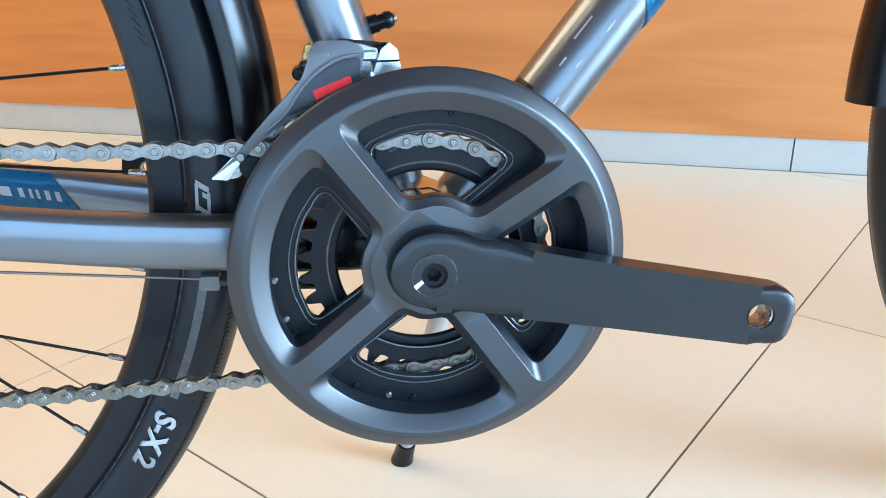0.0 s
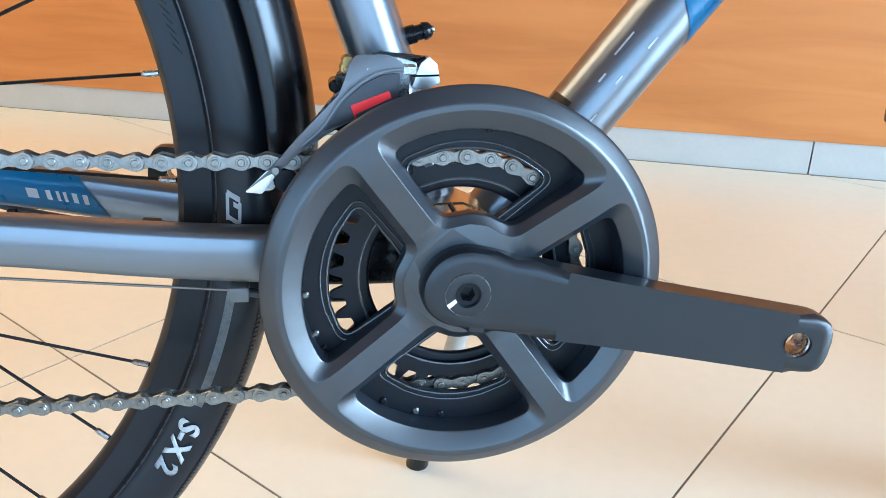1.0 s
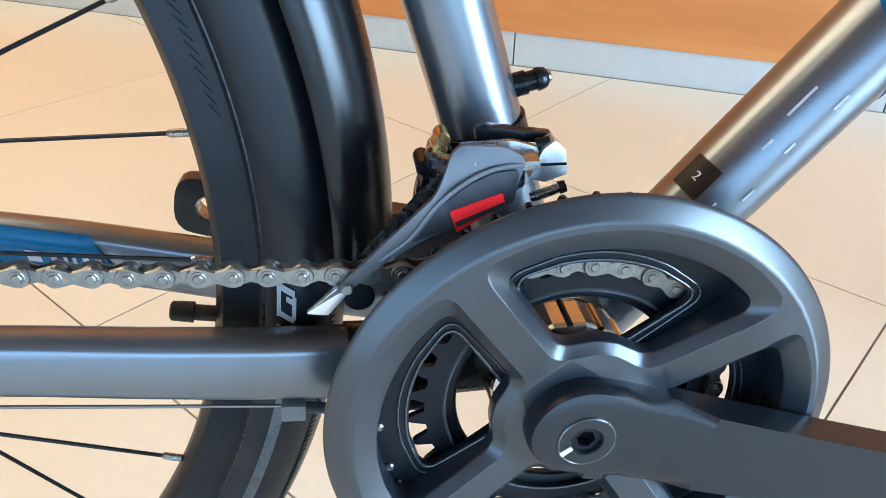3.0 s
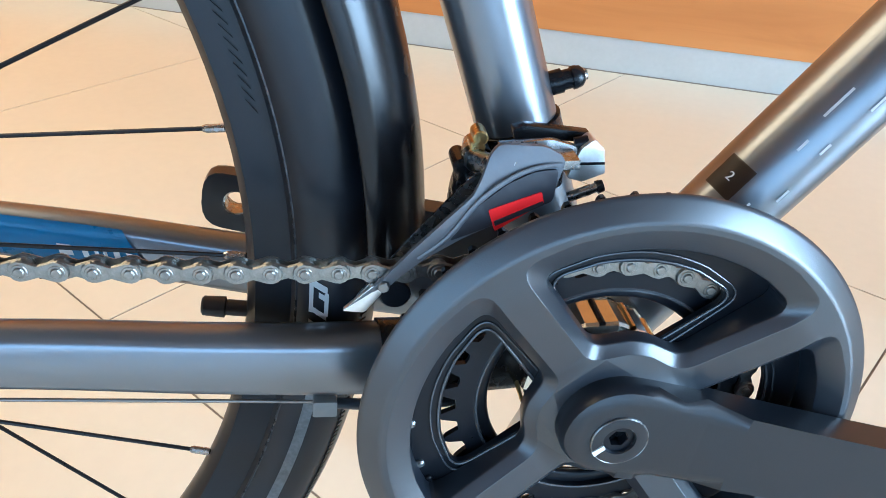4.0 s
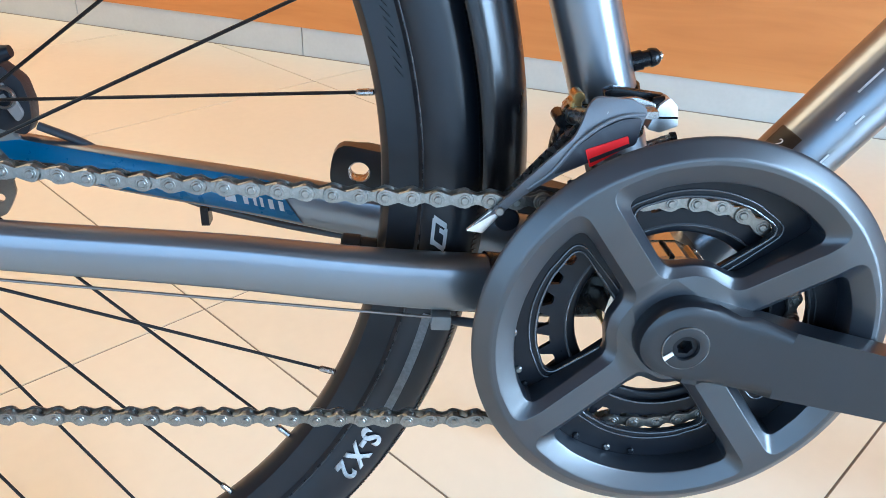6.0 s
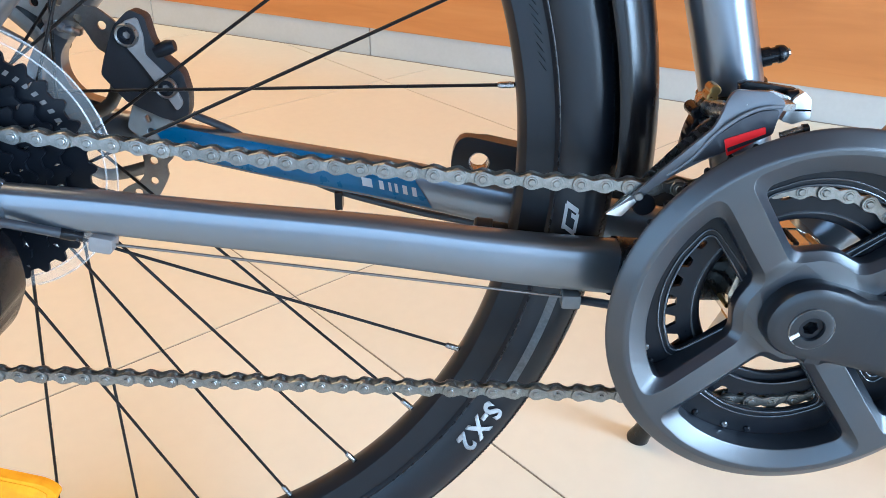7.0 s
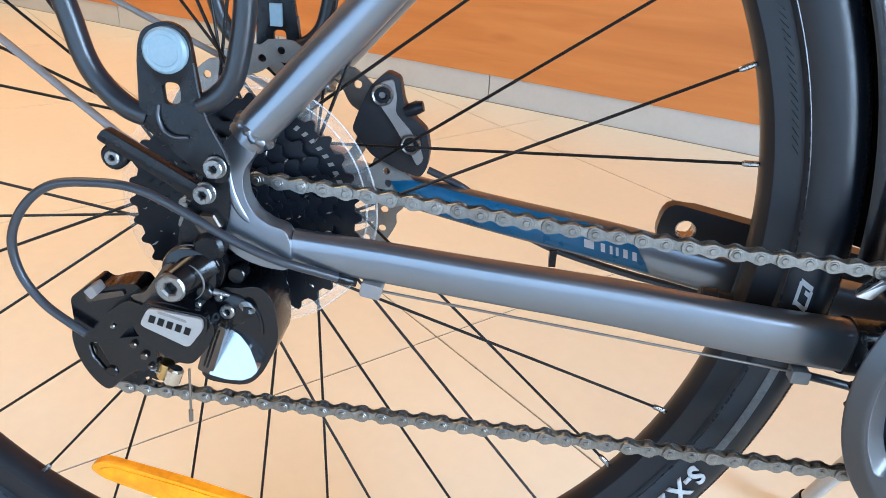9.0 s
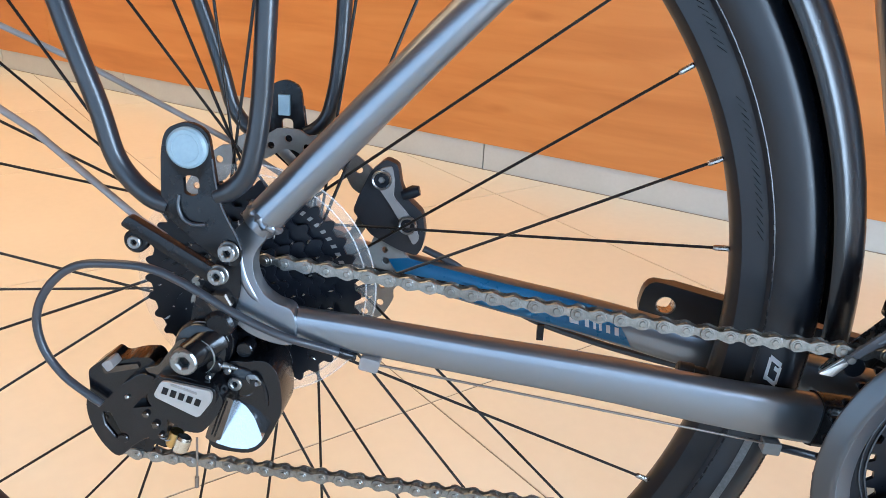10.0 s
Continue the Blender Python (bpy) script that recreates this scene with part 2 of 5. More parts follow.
def lathe(bm, profile, centre, segs=64, closed=True, start=0.0, end=360.0):
    """Turns (radius, y) pairs about an axis along y through centre; closed: the section is a loop."""
    cx, cy, cz = centre
    whole = abs(end - start) >= 360
    n = segs if whole else segs + 1
    rings = []
    for k in range(n):
        a = radians(start + (end - start) * k / segs)
        rings.append([bm.verts.new((cx + r * math.cos(a), cy + y, cz + r * math.sin(a))) for r, y in profile])
    m = len(profile)
    for k in range(segs):
        a, b = rings[k], rings[(k + 1) % n]
        for j in range(m if closed else m - 1):
            bm.faces.new((a[j], a[(j + 1) % m], b[(j + 1) % m], b[j]))
    if closed and not whole:
        bm.faces.new(rings[0])
        bm.faces.new(rings[-1][::-1])
    return bm


def drum(bm, centre, r, y0, y1, segs=24, chamfer=0.0):
    """A closed round block along y."""
    c = min(chamfer, abs(y1 - y0) / 2.2, r * 0.5)
    s = 1 if y1 > y0 else -1
    prof = [(r - c, y0), (r, y0 + s * c), (r, y1 - s * c), (r - c, y1)] if c else [(r, y0), (r, y1)]
    cx, cy, cz = centre
    rings = [[bm.verts.new((cx + q * math.cos(2 * math.pi * k / segs), cy + y, cz + q * math.sin(2 * math.pi * k / segs))) for k in range(segs)] for q, y in prof]
    for a, b in zip(rings, rings[1:]):
        for k in range(segs):
            bm.faces.new((a[k], a[(k + 1) % segs], b[(k + 1) % segs], b[k]))
    bm.faces.new(rings[0])
    bm.faces.new(rings[-1][::-1])
    return bm


def loop_round(cx, cz, r, n=24):
    return [(cx + r * math.cos(2 * math.pi * k / n), cz + r * math.sin(2 * math.pi * k / n)) for k in range(n)]


def plate(bm, outline, y0, y1, holes=(), chamfer=0.0):
    """A plate in the x-z plane from y0 (outer face) to y1, with holes through it; the outer face's rim is drawn in by chamfer."""
    loops = [outline, *holes]
    edges, front = [], []
    for lp in loops:
        vs = [bm.verts.new((x, y0, z)) for x, z in lp]
        front.append(vs)
        edges += [bm.edges.new((vs[i], vs[(i + 1) % len(vs)])) for i in range(len(vs))]
    faces = [g for g in bmesh.ops.triangle_fill(bm, edges=edges, use_beauty=True, use_dissolve=False)["geom"] if isinstance(g, bmesh.types.BMFace)]
    done = bmesh.ops.extrude_face_region(bm, geom=faces)["geom"]
    back = [g for g in done if isinstance(g, bmesh.types.BMVert)]
    for v in back:
        v.co.y = y1
    if chamfer:
        vs = front[0]
        n = len(vs)
        area = sum(vs[i].co.x * vs[(i + 1) % n].co.z - vs[(i + 1) % n].co.x * vs[i].co.z for i in range(n))
        sgn = 1 if area > 0 else -1
        moves = []
        for i in range(n):
            a, b, c = vs[i - 1].co, vs[i].co, vs[(i + 1) % n].co
            d1 = Vector((b.x - a.x, b.z - a.z)).normalized()
            d2 = Vector((c.x - b.x, c.z - b.z)).normalized()
            nn = (Vector((-d1.y, d1.x)) + Vector((-d2.y, d2.x))) * sgn
            moves.append(nn.normalized() * chamfer if nn.length > 1e-6 else nn)
        # the rim keeps its place a little behind the face, the face itself shrinks
        for v, mv in zip(vs, moves):
            v.co.x += mv.x
            v.co.z += mv.y
    return bm


def box(bm, x0, x1, y0, y1, z0, z1):
    v = [bm.verts.new(q) for q in ((x0, y0, z0), (x1, y0, z0), (x1, y1, z0), (x0, y1, z0), (x0, y0, z1), (x1, y0, z1), (x1, y1, z1), (x0, y1, z1))]
    for f in ((3, 2, 1, 0), (4, 5, 6, 7), (0, 1, 5, 4), (1, 2, 6, 5), (2, 3, 7, 6), (3, 0, 4, 7)):
        bm.faces.new([v[k] for k in f])
    return bm


def bevelled(bm, width, segments=2, angle=30):
    edges = [e for e in bm.edges if len(e.link_faces) == 2 and e.calc_face_angle(0) > radians(angle)]
    bmesh.ops.bevel(bm, geom=edges, offset=width, segments=segments, affect="EDGES", profile=0.5, clamp_overlap=True)
    return bm


def smooth_loop(pts, steps=4):
    """A closed rounded outline through the corner points."""
    n = len(pts)
    p = [Vector(q) for q in pts]
    out = []
    for i in range(n):
        a, b, c, d = p[i - 1], p[i], p[(i + 1) % n], p[(i + 2) % n]
        for k in range(steps):
            t = k / steps
            out.append(tuple(0.5 * (2 * b + (c - a) * t + (2 * a - 5 * b + 4 * c - d) * t * t + (3 * b - a - 3 * c + d) * t ** 3)))
    return out


def rounded(pts, r, steps=4):
    """The outline with every corner rounded by r (or by a radius of its own)."""
    n = len(pts)
    rs = r if isinstance(r, (list, tuple)) else [r] * n
    out = []
    for i in range(n):
        if not rs[i]:
            out.append(tuple(pts[i]))
            continue
        a, b, c = Vector(pts[i - 1]), Vector(pts[i]), Vector(pts[(i + 1) % n])
        d1, d2 = (a - b), (c - b)
        k = min(rs[i], d1.length * 0.45, d2.length * 0.45)
        p, q = b + d1.normalized() * k, b + d2.normalized() * k
        for j in range(steps + 1):
            t = j / steps
            out.append(tuple((1 - t) ** 2 * p + 2 * t * (1 - t) * b + t * t * q))
    return out


# ---- the bicycle ----
BB_HEIGHT, BIKE_LEAN = 0.29785, -3.0057
bike = tagged(holder("bicycle", None, pose(0, 0, BB_HEIGHT, BIKE_LEAN, 0, 0)),
              "grey trekking bicycle with black chain guard, standing on its kickstand", "bicycle")
HUB = Vector((-0.4515, 0, 0.0625))
FRONT = Vector((0.673, 0, 0.0625))
TYRE_R = 0.3600


# frame tubes
def tube_part(name, pts, radii, mat, parent, label="", segs=24, flat=1.0, up=(0, 1, 0), squared=0.0):
    return part(name, sweep(bmesh.new(), pts, radii, segs, flat, up, squared), mat, parent, label, 50)


seat_dir = Vector((-0.311, 0, 1)).normalized()
tube_part("seat_tube", [seat_dir * 0.015, seat_dir * 0.5], 0.0175, PAINT, bike, "silver-grey metallic seat tube", 40)
dt_dir = Vector((math.cos(radians(50)), 0, math.sin(radians(50))))
dt_base = Vector((0.0197, 0, 0))
down_tube = tube_part("down_tube", [dt_base + dt_dir * s for s in (-0.005, 0.1, 0.2, 0.3)] + [Vector((0.30, 0, 0.318)), Vector((0.40, 0, 0.415)), Vector((0.505, 0, 0.51))], [0.0195, 0.0205, 0.0208, 0.021, 0.0215, 0.0215, 0.0215], PAINT, bike, "silver-grey down tube with a blue decal", 40)
bm = lathe(bmesh.new(), [(0.016, -0.036), (0.0245, -0.036), (0.0258, -0.034), (0.0258, 0.034), (0.0245, 0.036), (0.016, 0.036)], (0, 0, 0), 40)
part("bottom_bracket_shell", bm, PAINT, bike, "grey bottom bracket shell")


def stay_line(s):
    return [(-0.018, s * 0.021, 0.001), (-0.06, s * 0.028, 0.0055), (-0.12, s * 0.0355, 0.0130), (-0.17, s * 0.0405, 0.0206), (-0.23, s * 0.0465, 0.0312),
            (-0.31, s * 0.0545, 0.0425), (-0.37, s * 0.0615, 0.0520), (-0.412, s * 0.068, 0.0585)]


def stay_r(x):
    """Half the height of a chainstay, thickest towards the bottom bracket."""
    return 0.0166 - 0.0053 * min(1, max(0, (-x - 0.10) / 0.30))


STAY_FLAT, STAY_SQUARE = 0.70, 0.42


chainstays = {}
for s in (-1, 1):
    pts = spline(stay_line(s), 5)
    rad = [stay_r(p.x) / 2 ** (STAY_SQUARE * 0.12) for p in pts]
    chainstays[s] = tube_part("chainstay", pts, rad, PAINT, bike, "grey tapered chainstay" if s < 0 else "grey chainstay with a blue decal", 40, STAY_FLAT, (0, 1, 0), STAY_SQUARE)
    st = spline([(-0.433, s * 0.071, 0.119), (-0.39, s * 0.069, 0.1655), (-0.315, s * 0.064, 0.2466), (-0.2, s * 0.045, 0.365), (-0.135, s * 0.018, 0.44)], 5)
    tube_part("seatstay", st, 0.0107, PAINT, bike, "grey seatstay", 24)

# dropouts: flat castings that join the stays in one curve
for s in (-1, 1):
    out = smooth_loop([(-0.4340, 0.1250), (-0.4255, 0.1205), (-0.4262, 0.1135), (-0.4318, 0.1052), (-0.4338, 0.0975), (-0.4326, 0.0885), (-0.4282, 0.0805), (-0.4210, 0.0752), (-0.4120, 0.0715),
                       (-0.4095, 0.0600), (-0.4115, 0.0500), (-0.4240, 0.0500), (-0.4380, 0.0550), (-0.4480, 0.0640), (-0.4570, 0.0740), (-0.4600, 0.0860), (-0.4540, 0.0990), (-0.4480, 0.1090), (-0.4420, 0.1190)], 4)
    bm = plate(bmesh.new(), out, s * 0.0785, s * 0.0665)
    bevelled(bm, 0.0036, 4, 40)
    drop = part("dropout", bm, PAINT, bike, "cast grey dropout with weld beads", 35)
    ridge = spline([(-0.4405, s * 0.0782, 0.1085), (-0.4412, s * 0.0784, 0.0990), (-0.4395, s * 0.0784, 0.0890), (-0.4345, s * 0.0782, 0.0790), (-0.4270, s * 0.0770, 0.0715)], 5)
    part("ridge", sweep(bmesh.new(), ridge, [0.0005 + 0.0019 * math.sin(math.pi * (k + 0.5) / len(ridge)) for k in range(len(ridge))], 14, 0.55), PAINT, drop, "raised bright ridge of the casting")
    rng = random.Random(5 + s)
    for (x, y, z, r, d, f) in ((-0.4283, 0.0700, 0.1235, 0.0096, Vector((0.66, -0.02, 0.75)), 1.0), (-0.4155, 0.0680, 0.0582, 0.0103, Vector((0.99, 0.1, -0.14)), STAY_FLAT)):
        d.y *= s
        d.normalize()
        side = Vector((0, 1, 0))
        side = (side - side.dot(d) * d).normalized()
        other = d.cross(side)
        bm = bmesh.new()
        n = 40
        bead = []
        for k in range(n + 1):
            a = 2 * math.pi * k / n
            wob = 0.0007 * math.sin(5 * a) + rng.uniform(-0.0002, 0.0002) if k < n else 0.0
            bead.append(Vector((x, s * y, z)) + side * (math.cos(a) * r * f) + other * (math.sin(a) * r) + d * wob)
        bead[-1] = bead[0].copy()
        sweep(bm, bead, [0.0027 + 0.0006 * math.sin(k * 2.1) for k in range(n)] + [0.0027], 12)
        part("weld", bm, PAINT, drop, "uneven raised weld bead")
    bm = plate(bmesh.new(), rounded([(-0.447, 0.112), (-0.440, 0.100), (-0.441, 0.080), (-0.447, 0.062), (-0.456, 0.036), (-0.472, 0.038), (-0.470, 0.068), (-0.460, 0.088)], 0.006),
               s * 0.081, s * 0.069)
    part("hanger", bevelled(bm, 0.0015, 2), PAINT if s > 0 else BLACK, drop)

# dark rubber sleeve where the right chainstay meets the shell
sl = [q for q in spline(stay_line(-1), 5) if -0.106 < q.x < -0.025]
part("stay_sleeve", sweep(bmesh.new(), sl, 0.0170, 40, 0.74, (0, 1, 0), STAY_SQUARE), BLACK, bike, "black rubber sleeve on the chainstay end", 50)

# decals on the tubes
def wrap_patch(name, base, d, r, s0, s1, a0, a1, mat, parent, label="", slant=0.0, n=10, m=6, lift=0.0006):
    """A thin patch that lies on a round tube: s along it, a round it (degrees from the right side, upwards)."""
    d = Vector(d).normalized()
    side = Vector((0, -1, 0))
    top = d.cross(side).normalized()
    if top.z < 0:
        top = -top
    bm = bmesh.new()
    rows = []
    for i in range(n + 1):
        a = radians(a0 + (a1 - a0) * i / n)
        row = []
        for j in range(m + 1):
            s = s0 + (s1 - s0) * j / m + slant * (i / n - 0.5)
            row.append(bm.verts.new(Vector(base) + d * s + (side * math.cos(a) + top * math.sin(a)) * (r + lift)))
        rows.append(row)
    for i in range(n):
        for j in range(m):
            bm.faces.new((rows[i][j], rows[i][j + 1], rows[i + 1][j + 1], rows[i + 1][j]))
    bmesh.ops.solidify(bm, geom=bm.faces[:], thickness=0.0004)
    return part(name, bm, mat, parent, label)


wrap_patch("decal", dt_base, dt_dir, 0.0208, 0.178, 0.40, -75, 75, BLUE, down_tube, "bright blue decal", 0.03, 14, 10)
# pale dashes painted on as reflections of ceiling tubes
for s, a, ln in ((0.134, 38, 0.016), (0.148, 5, 0.008), (0.117, 30, 0.006), (0.122, 8, 0.006), (0.082, 22, 0.006), (0.096, 0, 0.007)):
    wrap_patch("mark", dt_base, dt_dir, 0.0206, s, s + ln, a - 1.6, a + 1.6, WHITE, down_tube, "fine pale dash, a painted ceiling light reflection")
sticker = wrap_patch("sticker", dt_base, dt_dir, 0.0205, 0.082, 0.099, 42, 84, DARKPRINT, down_tube, "small dark sticker with the number 2")
txt = bpy.data.curves.new("digit", "FONT")
txt.body, txt.size, txt.extrude, txt.align_x, txt.align_y = "2", 0.0062, 0.0002, "CENTER", "CENTER"
dg = bpy.data.meshes.new_from_object(new("digit_curve", txt))
bpy.data.objects.remove(bpy.data.objects["digit_curve"])
dg.materials.append(WHITE)
top_n = dt_dir.cross(Vector((0, -1, 0))).normalized()
top_n = top_n if top_n.z > 0 else -top_n
out_n = (Vector((0, -1, 0)) * math.cos(radians(62)) + top_n * math.sin(radians(62))).normalized()
x_ax = dt_dir.cross(out_n).normalized()
x_ax = x_ax if x_ax.x > 0 else -x_ax
y_ax = out_n.cross(x_ax)
mt = Matrix((x_ax, y_ax, out_n)).transposed().to_4x4()
mt.translation = dt_base + dt_dir * 0.0905 + out_n * 0.0216
shared("numeral", dg, mt, sticker, "white printed numeral 2")

# blue field and pale lettering shapes on the left chainstay's inner side
def stay_strip(name, s, x0, x1, f0, f1, mat, parent, label="", lean=0.0, lift=0.0012):
    """A patch on a chainstay's side that faces the wheel (s = 1) or the camera side; f: height in the section, -1 to 1."""
    line = spline(stay_line(s), 8)
    bm = bmesh.new()
    rows = []
    n, m = 14, 6
    for i in range(n + 1):
        x = x0 + (x1 - x0) * i / n
        row = []
        for j in range(m + 1):
            f = f0 + (f1 - f0) * j / m
            xx = x + lean * f
            k = min(range(len(line) - 1), key=lambda q: abs((line[q].x + line[q + 1].x) / 2 - xx))
            a, b = line[k], line[k + 1]
            u = (xx - a.x) / (b.x - a.x)
            c = a + (b - a) * u
            r = stay_r(xx) / 2 ** (STAY_SQUARE * 0.12)
            g = 1.0 / max(abs(f), math.sqrt(max(0, 1 - f * f))) ** STAY_SQUARE
            row.append(bm.verts.new((xx, c.y - (math.sqrt(max(0, 1 - f * f)) * g * r * STAY_FLAT + lift), c.z + f * g * r)))
        rows.append(row)
    for i in range(n):
        for j in range(m):
            bm.faces.new((rows[i][j], rows[i][j + 1], rows[i + 1][j + 1], rows[i + 1][j]))
    bmesh.ops.solidify(bm, geom=bm.faces[:], thickness=0.0004)
    return part(name, bm, mat, parent, label)


stay_strip("decal", 1, -0.372, -0.205, -0.86, 0.80, BLUE, chainstays[1], "blue decal field", -0.010)
for x, w in ((-0.2475, 0.009), (-0.2365, 0.0040), (-0.2305, 0.0026), (-0.2265, 0.0026), (-0.2215, 0.0040), (-0.2155, 0.0040)):
    stay_strip("lettering_bar", 1, x + 0.004, x + 0.004 + w * 0.72, -0.26, 0.16, WHITE, chainstays[1], "pale lettering drawn as a plain bar", -0.002, 0.0022)


# ---- wheels ----
def wheel(name, hub, label, first):
    w = holder(name, bike, Matrix.Translation(hub))
    w["label"] = label
    o = (0, 0, 0)
    # rim: a box section with a raised wall
    prof = [(0.3015, 0.0), (0.3025, -0.007), (0.306, -0.0115), (0.320, -0.0128), (0.3235, -0.0122), (0.3235, 0.0122), (0.320, 0.0128), (0.306, 0.0115), (0.3025, 0.007)]
    rim = part("rim", lathe(bmesh.new(), prof, o, 160), RIM, w, "black rim with slanted printed dashes", 30)
    # section of the tyre: sidewall, shoulder, tread
    half = [(0.3212, 0.0122), (0.3230, 0.0146), (0.3275, 0.0182), (0.333, 0.0203), (0.3390, 0.0211), (0.3445, 0.0204), (0.3495, 0.0182), (0.3535, 0.0148), (0.3565, 0.0105), (0.3588, 0.0055)]
    tp = [(r, -y) for r, y in half] + [(TYRE_R, 0.0)] + half[::-1]
    tyre = part("tyre", lathe(bmesh.new(), tp, o, 200), RUBBER, w, "black road tyre with a grey reflective band", 35)
    # bead line in a paler grey that paints its soft highlight
    bm = lathe(bmesh.new(), [(0.3236, -0.0136), (0.3243, -0.0156), (0.3236, -0.0158), (0.3230, -0.0142)], o, 160)
    part("bead_line", bm, BEAD, tyre, "thin bead line, its pale highlight put in the colour")
    # fine knurled edge of the tread
    bm = bmesh.new()
    for k in range(720):
        a = 2 * math.pi * k / 720
        for y in (-1, 1):
            c, s = math.cos(a), math.sin(a)
            c2, s2 = math.cos(a + 0.0045), math.sin(a + 0.0045)
            q = [bm.verts.new(p) for p in ((0.3530 * c, y * 0.0154, 0.3530 * s), (0.3552 * c, y * 0.0126, 0.3552 * s), (0.3552 * c2, y * 0.0126, 0.3552 * s2), (0.3530 * c2, y * 0.0154, 0.3530 * s2))]
            t = [bm.verts.new(p.co + Vector((0.0003 * c, 0.0005 * y, 0.0003 * s))) for p in q]
            bm.faces.new(t)
            for i in range(4):
                bm.faces.new((q[i], q[(i + 1) % 4], t[(i + 1) % 4], t[i]))
    tagged(part("tread_ribs", bm, RUBBER, tyre, "", 0), kind="stuff")
    # hub
    bm = lathe(bmesh.new(), [(0.0, -0.062), (0.006, -0.062), (0.006, -0.035), (0.013, -0.034), (0.014, -0.026), (0.0285, -0.0235), (0.0285, -0.0205), (0.015, -0.018), (0.013, 0.0), (0.015, 0.028),
                             (0.0285, 0.030), (0.0285, 0.033), (0.014, 0.036), (0.013, 0.046), (0.006, 0.047), (0.006, 0.062), (0.0, 0.062)], o, 32, False)
    part("hub", bm, BLACK, w, "black hub shell")
    # spokes, 32, crossed; bright nipples at the rim
    sp = bmesh.new()
    sweep(sp, [(0, 0, 0), (0, 0, 1)], 0.001, 8)
    sp.verts.ensure_lookup_table()
    me = {}
    for key, mat in (("dark", SPOKE), ("bright", SPOKE_BRIGHT)):
        d = bpy.data.meshes.new("spoke")
        sp.to_mesh(d)
        d.materials.append(mat)
        me[key] = d
    sp.free()
    nb = bmesh.new()
    rings = [(0.0012, 0.0), (0.0019, 0.0008), (0.0019, 0.0085), (0.0013, 0.010)]
    sweep(nb, [(0, 0, z) for _, z in rings], [r for r, _ in rings], 10)
    nd = bpy.data.meshes.new("nipple")
    nb.to_mesh(nd)
    nb.free()
    nd.materials.append(STEEL)
    for k in range(32):
        a = first + 11.25 * k
        side = -1 if k % 2 == 0 else 1
        lead = 1 if (k // 2) % 2 == 0 else -1
        ha = a + lead * 67
        p = Vector((0.3012 * math.cos(radians(a)), side * 0.0015, 0.3012 * math.sin(radians(a))))
        q = Vector((0.0262 * math.cos(radians(ha)), -0.022 if side < 0 else 0.0315, 0.0262 * math.sin(radians(ha))))
        q.y += (0.0022 if lead > 0 else -0.0022)
        v = q - p
        rot = v.to_track_quat("Z", "Y").to_matrix().to_4x4()
        shared("spoke", me["dark"], Matrix.Translation(p) @ rot @ Matrix.Diagonal((1, 1, v.length, 1)), w)
        shared("nipple", nd, Matrix.Translation(p - v.normalized() * 0.0005) @ rot, w)
    return w, rim, tyre


rear_wheel, rear_rim, rear_tyre = wheel("rear_wheel", HUB, "spoked rear wheel with a black rim", -3.2)
wheel("front_wheel", FRONT, "spoked front wheel with a black rim", 3.0)


def sidewall(r):
    """Where the right side of rim and tyre stands at a radius."""
    tab = ((0.3015, -0.004), (0.306, -0.0117), (0.320, -0.0130), (0.3230, -0.0148), (0.3275, -0.0184), (0.333, -0.0205), (0.3390, -0.0213), (0.3445, -0.0206), (0.3495, -0.0184), (0.3535, -0.0150))
    for (ra, ya), (rb, yb) in zip(tab, tab[1:]):
        if r <= rb:
            return ya + (yb - ya) * (r - ra) / (rb - ra)
    return tab[-1][1]


def side_patch(name, r0, r1, a0, a1, mat, parent, label="", skew=0.0, n=8):
    """A thin mark on the tyre's or rim's right side, between two radii and angles (degrees)."""
    y_at = sidewall
    bm = bmesh.new()
    rows = []
    for i in range(n + 1):
        row = []
        for j in range(5):
            r = r0 + (r1 - r0) * j / 4
            a = radians(a0 + (a1 - a0) * i / n + skew * (j / 4 - 0.5))
            row.append(bm.verts.new((r * math.cos(a), y_at(r) - 0.0007, r * math.sin(a))))
        rows.append(row)
    for i in range(n):
        for j in range(4):
            bm.faces.new((rows[i][j], rows[i][j + 1], rows[i + 1][j + 1], rows[i + 1][j]))
    bmesh.ops.solidify(bm, geom=bm.faces[:], thickness=0.0004)
    return part(name, bm, mat, parent, label)


# slanted dashes on the rim, grey band and pale marks on the sidewall
for k in range(18):
    side_patch("dash", 0.3145, 0.3178, 10.2 + k * 0.9, 10.34 + k * 0.9, BLACK, rear_rim, "", -1.1, 1)
    side_patch("dash", 0.3145, 0.3178, 31.2 + k * 0.9, 31.34 + k * 0.9, BLACK, rear_rim, "", -1.1, 1)
side_patch("reflective_band", 0.3335, 0.3385, -26.6, -13.5, GREYPRINT, rear_tyre, "worn grey reflective band", 0, 24)


